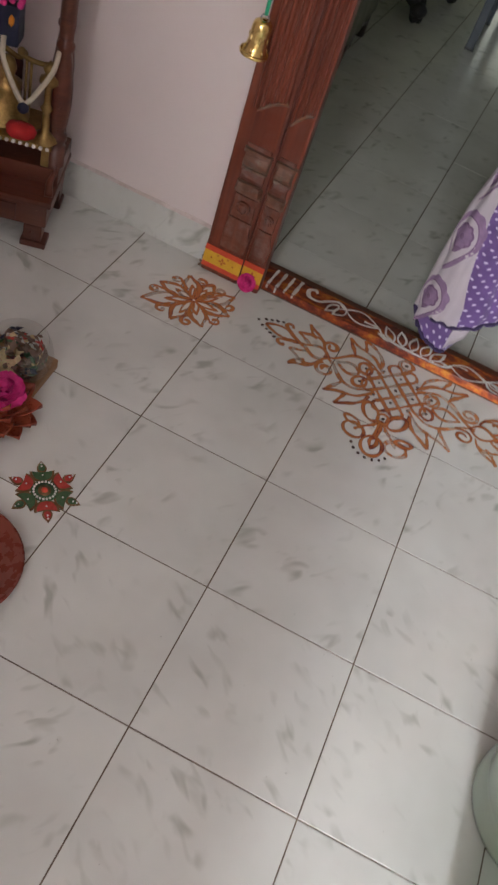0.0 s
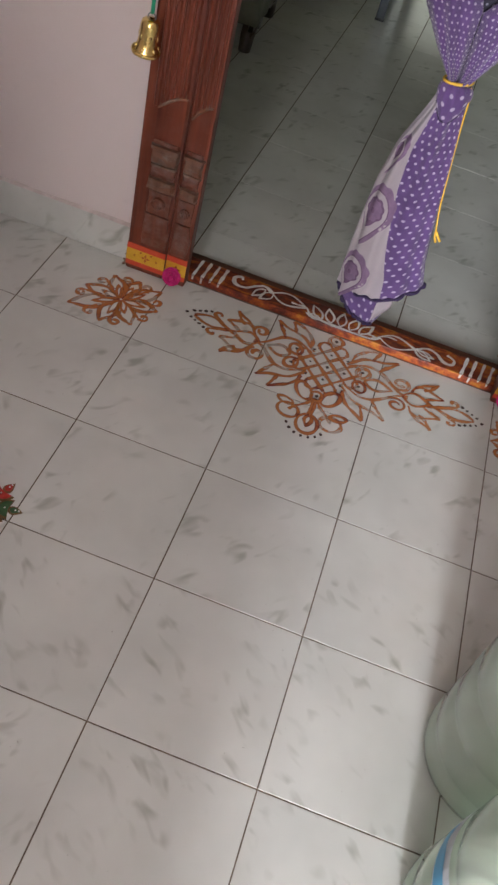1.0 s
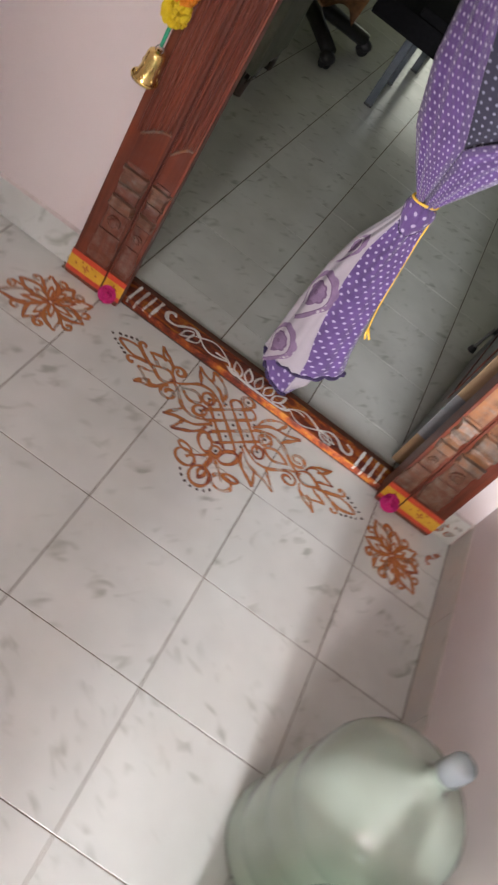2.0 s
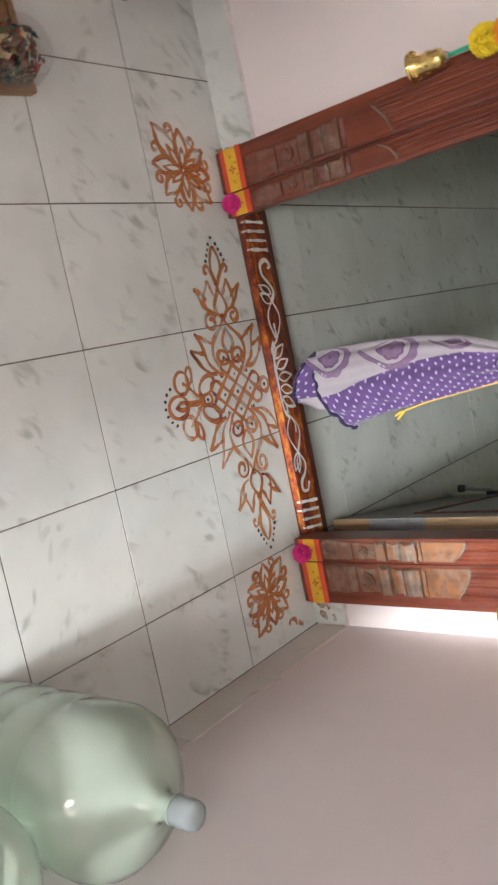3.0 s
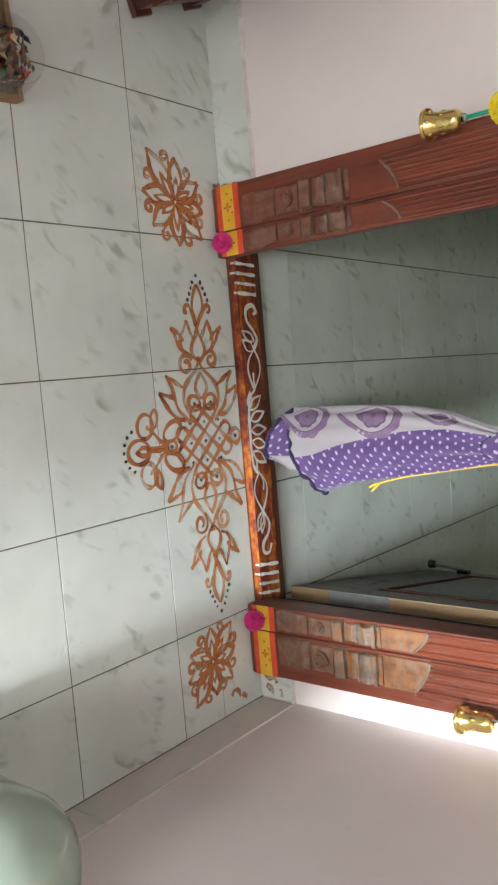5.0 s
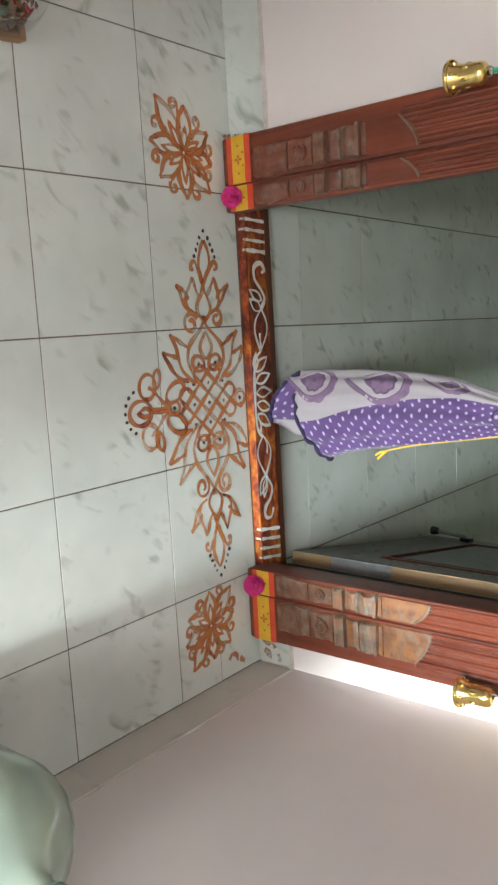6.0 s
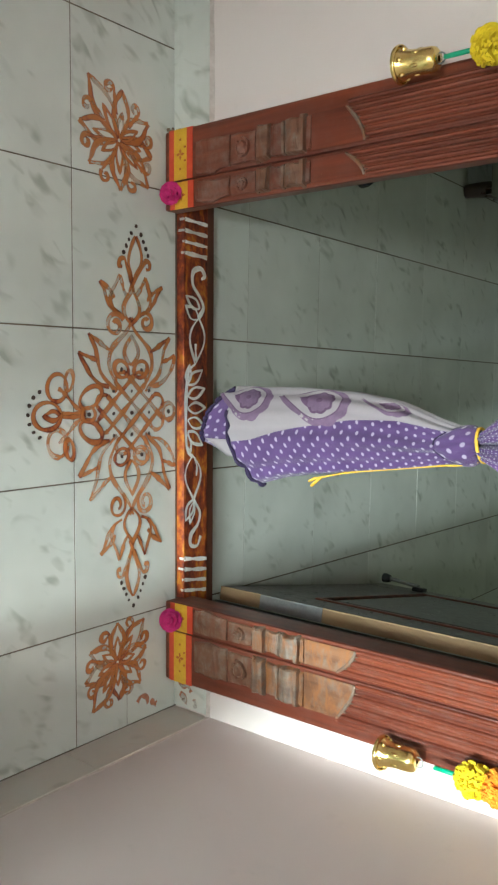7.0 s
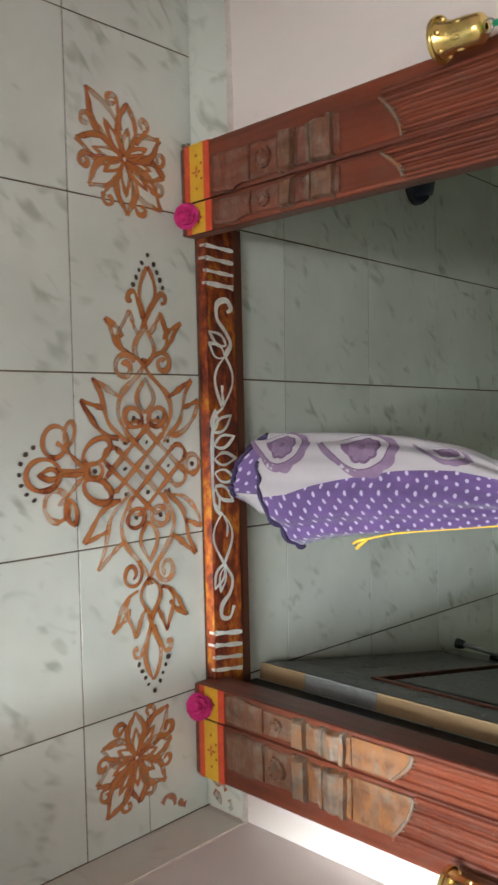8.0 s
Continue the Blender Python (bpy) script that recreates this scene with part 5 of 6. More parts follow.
# ---- water jars ----
def water_jar(x, y, label, with_label):
    jar = thing("water_jar", (x, y, 0.0), 0, label, "water jar", "water jars by the wall")
    R = 0.134
    prof = [(0.0, 0.012), (0.085, 0.006), (R - 0.016, 0.0), (R - 0.004, 0.006), (R, 0.022), (R, 0.052), (R - 0.0035, 0.060), (R - 0.0035, 0.070), (R, 0.078), (R, 0.135), (R - 0.0035, 0.143), (R - 0.0035, 0.153), (R, 0.161),
            (R, 0.225), (R - 0.0035, 0.233), (R - 0.0035, 0.243), (R, 0.251), (R, 0.315), (R - 0.008, 0.342), (R - 0.030, 0.368), (R - 0.065, 0.391), (R - 0.092, 0.404), (0.026, 0.418), (0.021, 0.430), (0.020, 0.452), (0.023, 0.455), (0.023, 0.459)]
    part("body", lathe(bmesh.new(), prof, 64), JAR, jar, "cloudy pale green plastic body with hoops", True)
    part("cap", lathe(bmesh.new(), [(0.0, 0.4600), (0.0225, 0.4600), (0.0235, 0.4620), (0.0225, 0.490), (0.020, 0.497), (0.010, 0.499), (0.0, 0.4985)], 32), CAP, jar, "clear plastic cap", True)
    if with_label:
        for mat_, a0, a1, z0, z1, lab in ((PALELABEL, 140, 250, 0.163, 0.226, "pale grey paper label"), (BLUELABEL, 150, 225, 0.168, 0.205, "bright blue label print")):
            bm, r = bmesh.new(), R + (0.0010 if mat_ is PALELABEL else 0.0016)
            cols = []
            for k in range(19):
                a = radians(a0 + (a1 - a0) * k / 18)
                cut = 0.012 * max(0, math.sin(k * 0.6)) if mat_ is BLUELABEL else 0
                cols.append([bm.verts.new((r * math.cos(a), r * math.sin(a), z)) for z in (z0, z1 - cut)])
            for p, q in zip(cols, cols[1:]):
                bm.faces.new((p[0], q[0], q[1], p[1]))
            part("label", bm, mat_, jar, lab)


water_jar(0.985, -0.700, "tall cloudy green plastic water jar with clear cap", False)
water_jar(0.985, -0.985, "cloudy green plastic water jar with blue label", True)


# ---- the low tray with glass bowl and lotus ----
def tray_group():
    tray = thing("wooden_tray", (-0.212, -0.286, 0.0), 4, "shallow pale wooden tray on the tiles", "tray")
    part("tray_base", boxed(-0.20, 0.0, -0.135, 0.0, 0.0, 0.012, 0.003), TRAYWOOD, tray)
    for a in ((-0.20, 0.0, -0.012, 0.0), (-0.20, 0.0, -0.135, -0.123), (-0.012, -0.0002, -0.1228, -0.0122), (-0.1998, -0.188, -0.1228, -0.0122)):
        part("rim", boxed(a[0], a[1], a[2], a[3], 0.0122, 0.024, 0.003), TRAYWOOD, tray)
    bowl = thing("glass_bowl", (-0.262, -0.360, 0.0125), 0, "round clear glass bowl filled with coloured dried petals", "glass bowl")
    prof = [(0.0, 0.0), (0.032, 0.0), (0.050, 0.012), (0.064, 0.036), (0.0685, 0.058), (0.064, 0.082), (0.055, 0.098), (0.057, 0.101), (0.056, 0.102)]
    part("glass", lathe(bmesh.new(), prof, 40), GLASS, bowl, smooth=True)
    rnd = random.Random(8)
    for mat_, name, count in ((STRAW, "pale_petals", 14), (REDGLITTER, "red_petals", 15), (LEAFGREEN, "green_leaves", 22), (NAVY, "blue_petals", 15), (DRIED, "brown_petals", 120), (BEAD, "pearls", 5)):
        bm = bmesh.new()
        for k in range(count):
            q = rnd.uniform(0.2, 1.0) ** 0.4
            d = Vector((rnd.gauss(0, 1), rnd.gauss(0, 1), rnd.gauss(0, 0.8))).normalized() * 0.0565 * q + Vector((0, 0, 0.052))
            if name == "pearls":
                part("pearl", ball(bmesh.new(), d, 0.0038, 1.0, 1), mat_, bowl, smooth=True)
            else:
                m = Matrix.Translation(d) @ (d - Vector((0, 0, 0.052))).to_track_quat("Z", "X").to_matrix().to_4x4() @ Euler((rnd.gauss(0, 0.35), rnd.gauss(0, 0.35), rnd.uniform(0, 6))).to_matrix().to_4x4()
                w = rnd.uniform(0.008, 0.014)
                vs = [bm.verts.new(m @ Vector(p)) for p in ((-w, 0, 0), (0, -w * 0.6, 0.002), (w * 1.2, 0, 0.001), (0, w * 0.6, 0.002), (0, 0, 0.005), (0, 0, -0.002))]
                for a, b_ in ((0, 1), (1, 2), (2, 3), (3, 0)):
                    bm.faces.new((vs[a], vs[b_], vs[4]))
                    bm.faces.new((vs[b_], vs[a], vs[5]))
        if name != "pearls":
            tagged(part(name, bm, mat_, bowl), kind="stuff")

    lotus = thing("lotus_holder", (-0.240, -0.482, 0.0), 10, "copper-red lotus shaped holder with pointed petals", "lotus holder")
    part("cup", lathe(bmesh.new(), [(0.0, 0.0), (0.040, 0.0), (0.044, 0.006), (0.028, 0.022), (0.040, 0.036), (0.0, 0.040)], 24), COPPER, lotus, smooth=True)
    for ring_i, (count, rad, lift, tilt, size) in enumerate(((11, 0.054, 0.016, 6, 0.066), (10, 0.060, 0.030, -10, 0.066), (9, 0.046, 0.036, -24, 0.058), (7, 0.034, 0.044, -38, 0.048))):
        for k in range(count):
            bm = bmesh.new()
            m = Matrix.Rotation(2 * math.pi * (k + 0.5 * ring_i) / count, 4, "Z") @ Matrix.Translation((rad, 0, lift)) @ Matrix.Rotation(radians(tilt), 4, "Y")
            rows = []
            for i in range(7):
                t = i / 6
                w = size * 0.42 * math.sin(math.pi * (0.22 + 0.78 * t)) ** 0.8 if t < 1 else 0.0006
                rows.append([bm.verts.new(m @ Vector(((t - 0.45) * size, (j / 2 - 1) * w, 0.010 * (j / 2 - 1) ** 2 + 0.006 * t * t))) for j in range(5)])
            for p, q in zip(rows, rows[1:]):
                for j in range(4):
                    bm.faces.new((p[j], p[j + 1], q[j + 1], q[j]))
            ob = part("petal", bm, COPPER, lotus, smooth=True)
            ob.modifiers.new("thick", "SOLIDIFY").thickness = 0.0016
    rose = rosette((-0.228, -0.466, 0.062), 0.038, 5, "magenta rose lying on the lotus holder", (14, 10, 0), "rose")
    rose["group"] = "flowers on the tray"


def cloth_flower(at, turn, material, count, reach, half, tilt, label):
    """A cloth flower of flat petals round a small heart."""
    flower = thing("cloth_flower", at, turn, label, "flower", "flowers on the tray")
    for k in range(count):
        bm = bmesh.new()
        m = Matrix.Rotation(2 * math.pi * k / count, 4, "Z") @ Matrix.Rotation(radians(-tilt), 4, "Y")
        rows = [[bm.verts.new(m @ Vector((0.008 + reach * i / 6, (j - 2) * 0.5 * half * math.sin(math.pi * (0.25 + 0.74 * i / 6)), 0.004 * (0.5 * (j - 2)) ** 2 + 0.002 * math.sin(2.1 * i + k)))) for j in range(5)] for i in range(7)]
        for p, q in zip(rows, rows[1:]):
            for j in range(4):
                bm.faces.new((p[j], p[j + 1], q[j + 1], q[j]))
        ob = part("petal", bm, material, flower, smooth=True)
        ob.modifiers.new("thick", "SOLIDIFY").thickness = 0.001
    part("flower_heart", ball(bmesh.new(), (0, 0, 0.008), 0.009, 0.7), POMYELLOW if material is STRAW else LEAFGREEN, flower, "yellow heart" if material is STRAW else "green heart", True)


tray_group()
cloth_flower((-0.275, -0.426, 0.060), 0, STRAW, 7, 0.045, 0.014, 22, "pale straw cloth flower with pointed petals")
cloth_flower((-0.338, -0.428, 0.058), 20, CANARY, 6, 0.034, 0.021, 14, "bright yellow cloth flower with broad petals")


# ---- stick-on ornament and terracotta plate ----
def ornament(x, y):
    orn = thing("floor_ornament", (x, y, 0.0), 8, "six-pointed red and green beaded ornament lying on tiles", "ornament")
    orn.scale = (1.17, 1.17, 1.0)
    part("disc", lathe(bmesh.new(), [(0.0, 0.0), (0.021, 0.0), (0.022, 0.002), (0.0, 0.003)], 28), LEAFGREEN, orn, "dark green disc", True)
    part("inner_disc", lathe(bmesh.new(), [(0.0105, 0.0031), (0.0105, 0.0042), (0.0, 0.0045)], 24), ANTIQUE, orn, "dull gold inner disc", True)
    part("centre_stone", ball(bmesh.new(), (0, 0, 0.005), 0.0055, 0.7), RED, orn, "bright red stone", True)
    for k in range(20):
        a = 2 * math.pi * k / 20
        part("bead", ball(bmesh.new(), (0.0175 * math.cos(a), 0.0175 * math.sin(a), 0.0042), 0.0024, 1.0, 1), BEAD, orn, smooth=True)
    for k in range(6):
        mat_ = REDGLITTER if k % 2 else LEAFGREEN
        m = Matrix.Rotation(radians(60 * k), 4, "Z") @ Matrix.Translation((0.0415, 0, 0))
        for nm, rim, z, mm in (("lamp_edge", 1.0, 0.0020, ANTIQUE), ("lamp_shape", 0.80, 0.0032, mat_)):
            bm = bmesh.new()
            ring_ = []
            for i in range(17):
                t = math.pi * i / 16
                ring_.append((-0.007 + (0.007 - 0.0235 * math.sin(t) ** 0.85) * rim, 0.0200 * rim * math.cos(t)))
            ring_ += [(-0.007 + (0.007 - 0.0035 * math.sin(math.pi * i / 8)) * rim, -0.0200 * rim + 0.040 * rim * i / 8) for i in range(1, 8)]
            low = [bm.verts.new(m @ Vector((px, py, 0.0))) for px, py in ring_]
            up = [bm.verts.new(m @ Vector((px, py, z))) for px, py in ring_]
            bm.faces.new(up)
            for i in range(len(low)):
                j = (i + 1) % len(low)
                bm.faces.new((low[i], low[j], up[j], up[i]))
            part(nm, bm, mm, orn)
        for nm, size, z, mm in (("flame_edge", 1.0, 0.002, ANTIQUE), ("flame", 0.7, 0.0032, mat_)):
            bm = bmesh.new()
            pts = [(-0.0055 + 0.026 * (0.5 - 0.5 * size) + 0.026 * size * i / 8, 0.0082 * size * math.sin(math.pi * (i / 8) ** 0.7)) for i in range(9)]
            outline = pts + [(px, -py) for px, py in pts[-2:0:-1]]
            low = [bm.verts.new(m @ Vector((px, py, 0.0))) for px, py in outline]
            up = [bm.verts.new(m @ Vector((px, py, z))) for px, py in outline]
            bm.faces.new(up)
            for i in range(len(low)):
                j = (i + 1) % len(low)
                bm.faces.new((low[i], low[j], up[j], up[i]))
            part(nm, bm, mm, orn)
        for r_ in (-0.004, 0.014, 0.020):
            part("stone", ball(bmesh.new(), m @ Vector((r_ - 0.006, 0, 0.004)), 0.0019, 0.8, 1), BEAD, orn, smooth=True)


ornament(-0.057, -0.582)
plate = thing("terracotta_plate", (-0.103, -0.802, 0.0), 0, "round dark red terracotta plate with raised rings", "plate")
part("dish", lathe(bmesh.new(), [(0.0, 0.0), (0.090, 0.0), (0.110, 0.006), (0.121, 0.018), (0.122, 0.022), (0.117, 0.023), (0.104, 0.014), (0.090, 0.010), (0.084, 0.015), (0.078, 0.011), (0.050, 0.010), (0.045, 0.014), (0.040, 0.010), (0.0, 0.010)], 56), TERRACOTTA, plate, smooth=True)


# ---- the wooden shrine by the wall ----
def shrine():
    sh = thing("shrine", (-0.450, 0.036, 0.0), 20, "small red-brown carved wooden home shrine by the wall", "shrine")
    W, D = 0.50, 0.235
    for x0, y0 in ((-0.062, 0.0), (-0.055, D - 0.055), (-W, 0.0), (-W, D - 0.055)):
        bm = boxed(x0, x0 + 0.055 if x0 > -0.06 else x0 + 0.062, y0, y0 + 0.055, 0.0, 0.016, 0.004)
        box(bm, x0 + 0.006, x0 + 0.050, y0 + 0.006, y0 + 0.050, 0.0162, 0.058, 0.004)
        part("foot", bm, SHRINEWOOD, sh)
    part("base", boxed(-W, -0.004, 0.006, D, 0.0585, 0.118, 0.004), SHRINEWOOD, sh)
    part("platform", boxed(-W - 0.008, 0.006, -0.004, D + 0.006, 0.1185, 0.136, 0.005), SHRINEWOOD, sh)
    part("step", boxed(-W + 0.02, 0.004, 0.070, D - 0.004, 0.1365, 0.180, 0.004), SHRINEWOOD, sh)
    drawer = part("drawer", boxed(-0.40, -0.075, 0.0005, 0.0055, 0.066, 0.110, 0.002), SHRINEWOOD, sh)
    for x in (-0.15, -0.33):
        part("knob", lathe(bmesh.new(), [(0.005, 0.0), (0.006, 0.006), (0.013, 0.010), (0.012, 0.018), (0.0, 0.022)], 18, Matrix.Translation((x, 0.0005, 0.088)) @ Matrix.Rotation(radians(90), 4, "X")), BEAD, drawer, "round white knob", True)
    post = [(0.0, 0.0), (0.021, 0.0), (0.021, 0.05), (0.016, 0.056), (0.022, 0.066), (0.022, 0.078), (0.015, 0.086), (0.020, 0.10), (0.0245, 0.15), (0.0245, 0.19), (0.018, 0.245), (0.0145, 0.27), (0.020, 0.278), (0.020, 0.286), (0.0145, 0.294), (0.017, 0.33), (0.017, 0.40), (0.024, 0.412), (0.024, 0.435), (0.0, 0.435)]
    for x, y, z0 in ((-0.012, 0.098, 0.1805), (-W + 0.05, 0.112, 0.1805), (-0.030, D - 0.030, 0.1805), (-W + 0.05, D - 0.030, 0.1805)):
        part("turned_post", lathe(bmesh.new(), [(1.02 * r, h) for r, h in post], 24, Matrix.Translation((x, y, z0))), SHRINEWOOD, sh, smooth=True)
    # scrolled side bracket at the platform's corner
    bm = bmesh.new()
    tube(bm, smooth_path([(-0.006, 0.020, 0.140), (-0.010, 0.045, 0.160), (-0.006, 0.075, 0.175), (-0.010, 0.095, 0.215)], 6), [0.010 - 0.0003 * k for k in range(19)], 10)
    part("scroll", bm, SHRINEWOOD, sh, smooth=True)
    part("top", boxed(-W - 0.01, 0.02, 0.05, D + 0.01, 0.616, 0.640, 0.006), SHRINEWOOD, sh)
    part("crown", lathe(bmesh.new(), [(0.0, 0.6405), (0.16, 0.6405), (0.15, 0.68), (0.09, 0.74), (0.03, 0.78), (0.0, 0.83)], 28, Matrix.Translation((-W / 2, D / 2 + 0.03, 0)) @ Matrix.Diagonal((1.25, 0.55, 1, 1))), SHRINEWOOD, sh, smooth=True)

    def inside(x, y, z):
        return sh.matrix_world @ Vector((x, y, z))

    def put(name, at, label, category, group=""):
        """Things on the stool stand in one cluster, a third larger than their plan; the rest as given."""
        cluster = 0.15 < at[2] < 0.4
        size = 1.3 if cluster else 1.0
        p = inside(*[b_ + size * (c - a_) for a_, b_, c in zip((-0.130, 0.120, 0.1655), (-0.112, 0.124, 0.1805), at)]) if cluster else inside(*at)
        ob = thing(name, tuple(p), 20, label, category, group)
        ob.scale = (size, size, size)
        return ob

    seat = put("brass_stool", (-0.130, 0.120, 0.1655), "small pale brass stool on the shrine step", "stool")
    part("stool_top", boxed(-0.09, 0.075, -0.055, 0.06, 0.040, 0.050, 0.003), DULLGOLD, seat)
    bm = bmesh.new()
    for k in range(14):
        ball(bm, (-0.084 + 0.0117 * k, -0.057, 0.045), 0.0042, 1.0, 1)
    part("beaded_edge", bm, BEAD, seat, "pale beaded edge", True)
    for x, y in ((-0.075, -0.04), (0.055, -0.04), (-0.075, 0.045), (0.055, 0.045)):
        part("leg", boxed(x, x + 0.014, y, y + 0.012, 0.0, 0.0398, 0.002), DULLGOLD, seat)
    idol = put("brass_figurine", (-0.150, 0.125, 0.2160), "small plain seated brass figurine on the stool", "figurine")
    bm = lathe(bmesh.new(), [(0.0, 0.0), (0.040, 0.0), (0.042, 0.012), (0.028, 0.030), (0.024, 0.055), (0.026, 0.068), (0.012, 0.078), (0.016, 0.092), (0.012, 0.106), (0.0, 0.115)], 20)
    for ob_, bm_, m_ in (("figurine_body", bm, DULLGOLD),):
        part(ob_, bm_, m_, idol, smooth=True)
    arch = put("brass_throne_back", (-0.122, 0.165, 0.2160), "golden arched throne back behind the figurine", "throne")
    bm = tube(bmesh.new(), smooth_path([(-0.09, 0, 0.0), (-0.090, 0, 0.085), (-0.082, 0, 0.100), (-0.05, 0, 0.106), (-0.02, 0, 0.094), (-0.006, 0, 0.106)], 6), 0.0048, 8)
    part("arch", bm, DULLGOLD, arch, smooth=True)
    # side arm: a bar between two scrolled ends on thin struts
    bar = bmesh.new()
    tube(bar, smooth_path([(-0.010, -0.020, 0.112), (0.000, -0.020, 0.106), (0.018, -0.022, 0.104), (0.036, -0.024, 0.106), (0.050, -0.026, 0.112), (0.056, -0.026, 0.100), (0.052, -0.026, 0.088), (0.042, -0.025, 0.086)], 6), 0.0046, 8)
    ball(bar, (-0.010, -0.020, 0.115), 0.0075, 1.0, 2)
    part("side_arm", bar, DULLGOLD, arch, "tarnished brass arm with a scrolled end", True)
    for x in (0.000, 0.008, 0.048):
        part("strut", tube(bmesh.new(), [(x, -0.021, 0.0), (x, -0.021, 0.103)], 0.0026, 6), DULLGOLD, arch, smooth=True)
    part("cloth_back", boxed(-0.086, -0.012, 0.006, 0.010, 0.0, 0.090, 0.002), MAROON, arch, "dark maroon cloth")
    lamp = put("brass_lamp", (-0.072, 0.085, 0.2160), "slim brass oil lamp on the stool", "oil lamp")
    lamp.scale *= 1.28
    part("lamp_stem", lathe(bmesh.new(), [(0.0, 0.0), (0.018, 0.0), (0.016, 0.006), (0.006, 0.012), (0.005, 0.04), (0.009, 0.046), (0.005, 0.052), (0.005, 0.075), (0.013, 0.082), (0.012, 0.088), (0.005, 0.092), (0.009, 0.100), (0.0, 0.112)], 20), DULLGOLD, lamp, smooth=True)
    gar = put("cord_garland", (-0.106, 0.062, 0.2690), "white cord garland with blue bead and red tassel", "garland")
    for s in (-1, 1):
        part("cord", tube(bmesh.new(), smooth_path([(0.045 * s, 0.030, 0.105), (0.040 * s, 0.014, 0.075), (0.014 * s, 0.002, 0.030), (0.0, -0.001, 0.014)], 6), 0.0045, 8), CORD, gar, smooth=True)
    part("bead", ball(bmesh.new(), (0, -0.004, 0.010), 0.010), NAVY, gar, "dark blue bead", True)
    bm = lathe(bmesh.new(), [(0.0, 0.0), (0.018, 0.0), (0.020, 0.010), (0.016, 0.020), (0.0, 0.023)], 18, Matrix.Translation((0, -0.016, -0.034)) @ Matrix.Diagonal((1.3, 0.8, 1, 1)), 0.12)
    part("tassel", bm, DEEPRED, gar, "bright red wool tassel", True)
    bookl = put("prayer_box", (-0.185, 0.040, 0.1365), "pale box with a round white medallion on the platform", "box")
    part("box_body", boxed(-0.07, 0.045, -0.02, 0.035, 0.0, 0.022, 0.003), STRAW, bookl)
    part("medallion", lathe(bmesh.new(), [(0.0, 0.0222), (0.017, 0.0222), (0.017, 0.026), (0.011, 0.0275), (0.010, 0.025), (0.0, 0.025)], 22, Matrix.Translation((0.005, 0.006, 0))), BEAD, bookl, "round white medallion", True)
    hang = put("hanging_box", (-0.155, 0.120, 0.430), "dark navy box with pink garland under the shrine top", "box")
    part("box_case", boxed(-0.06, 0.045, -0.03, 0.03, 0.0, 0.085, 0.004), NAVY, hang)
    part("cord", tube(bmesh.new(), [(-0.008, 0.0, 0.085), (-0.008, 0.0, 0.186)], 0.002, 6), CORD, hang)
    for x in (-0.02, 0.03):
        part("flame_mark", ball(bmesh.new(), (x, -0.031, 0.055), 0.007, 1.9, 1), POMORANGE, hang, "orange flame mark", True)
    bm = bmesh.new()
    rnd = random.Random(4)
    for k in range(40):
        ball(bm, (rnd.uniform(-0.065, 0.05), rnd.uniform(-0.040, 0.0), rnd.uniform(0.088, 0.130)), 0.0085, 1.0, 1)
    part("pink_beads", bm, MAGENTA, hang, "pink and red beaded garland", True)


shrine()


# ---- the room beyond ----
def chair(x, y, turn, label):
    ch = thing("metal_chair", (x, y, 0.0), turn, label, "chair", "black chairs in the room")
    for lx, ly in ((0.0, 0.0), (0.40, 0.0), (0.0, 0.42), (0.40, 0.42)):
        leg = part("leg", boxed(lx - 0.019, lx + 0.019, ly - 0.013, ly + 0.013, 0.012, 0.44, 0.003), STEEL, ch)
        part("leg_cap", boxed(lx - 0.021, lx + 0.021, ly - 0.015, ly + 0.015, 0.0, 0.0118, 0.003), BLACK, leg, "black rubber leg cap")
    part("seat", boxed(-0.03, 0.43, -0.03, 0.45, 0.4405, 0.485, 0.012), BLACKCLOTH, ch, "black padded seat")
    for lx in (0.0, 0.40):
        part("back_post", boxed(lx - 0.014, lx + 0.014, 0.435, 0.46, 0.4855, 0.90, 0.004), STEEL, ch)
    part("backrest", boxed(-0.02, 0.42, 0.41, 0.434, 0.66, 0.90, 0.01), BLACK, ch, "black padded backrest")
    return ch


front_chair = chair(0.145, 2.53, 0, "dark steel chair with black padded seat on tiles")
chair(0.195, 3.36, 0, "dark steel chair with black seat behind another chair")


part("seat_cover", boxed(-0.215, 0.434, -0.036, 0.455, 0.335, 0.4402, 0.012), BLACKCLOTH, front_chair, "black cloth hanging below the seat")


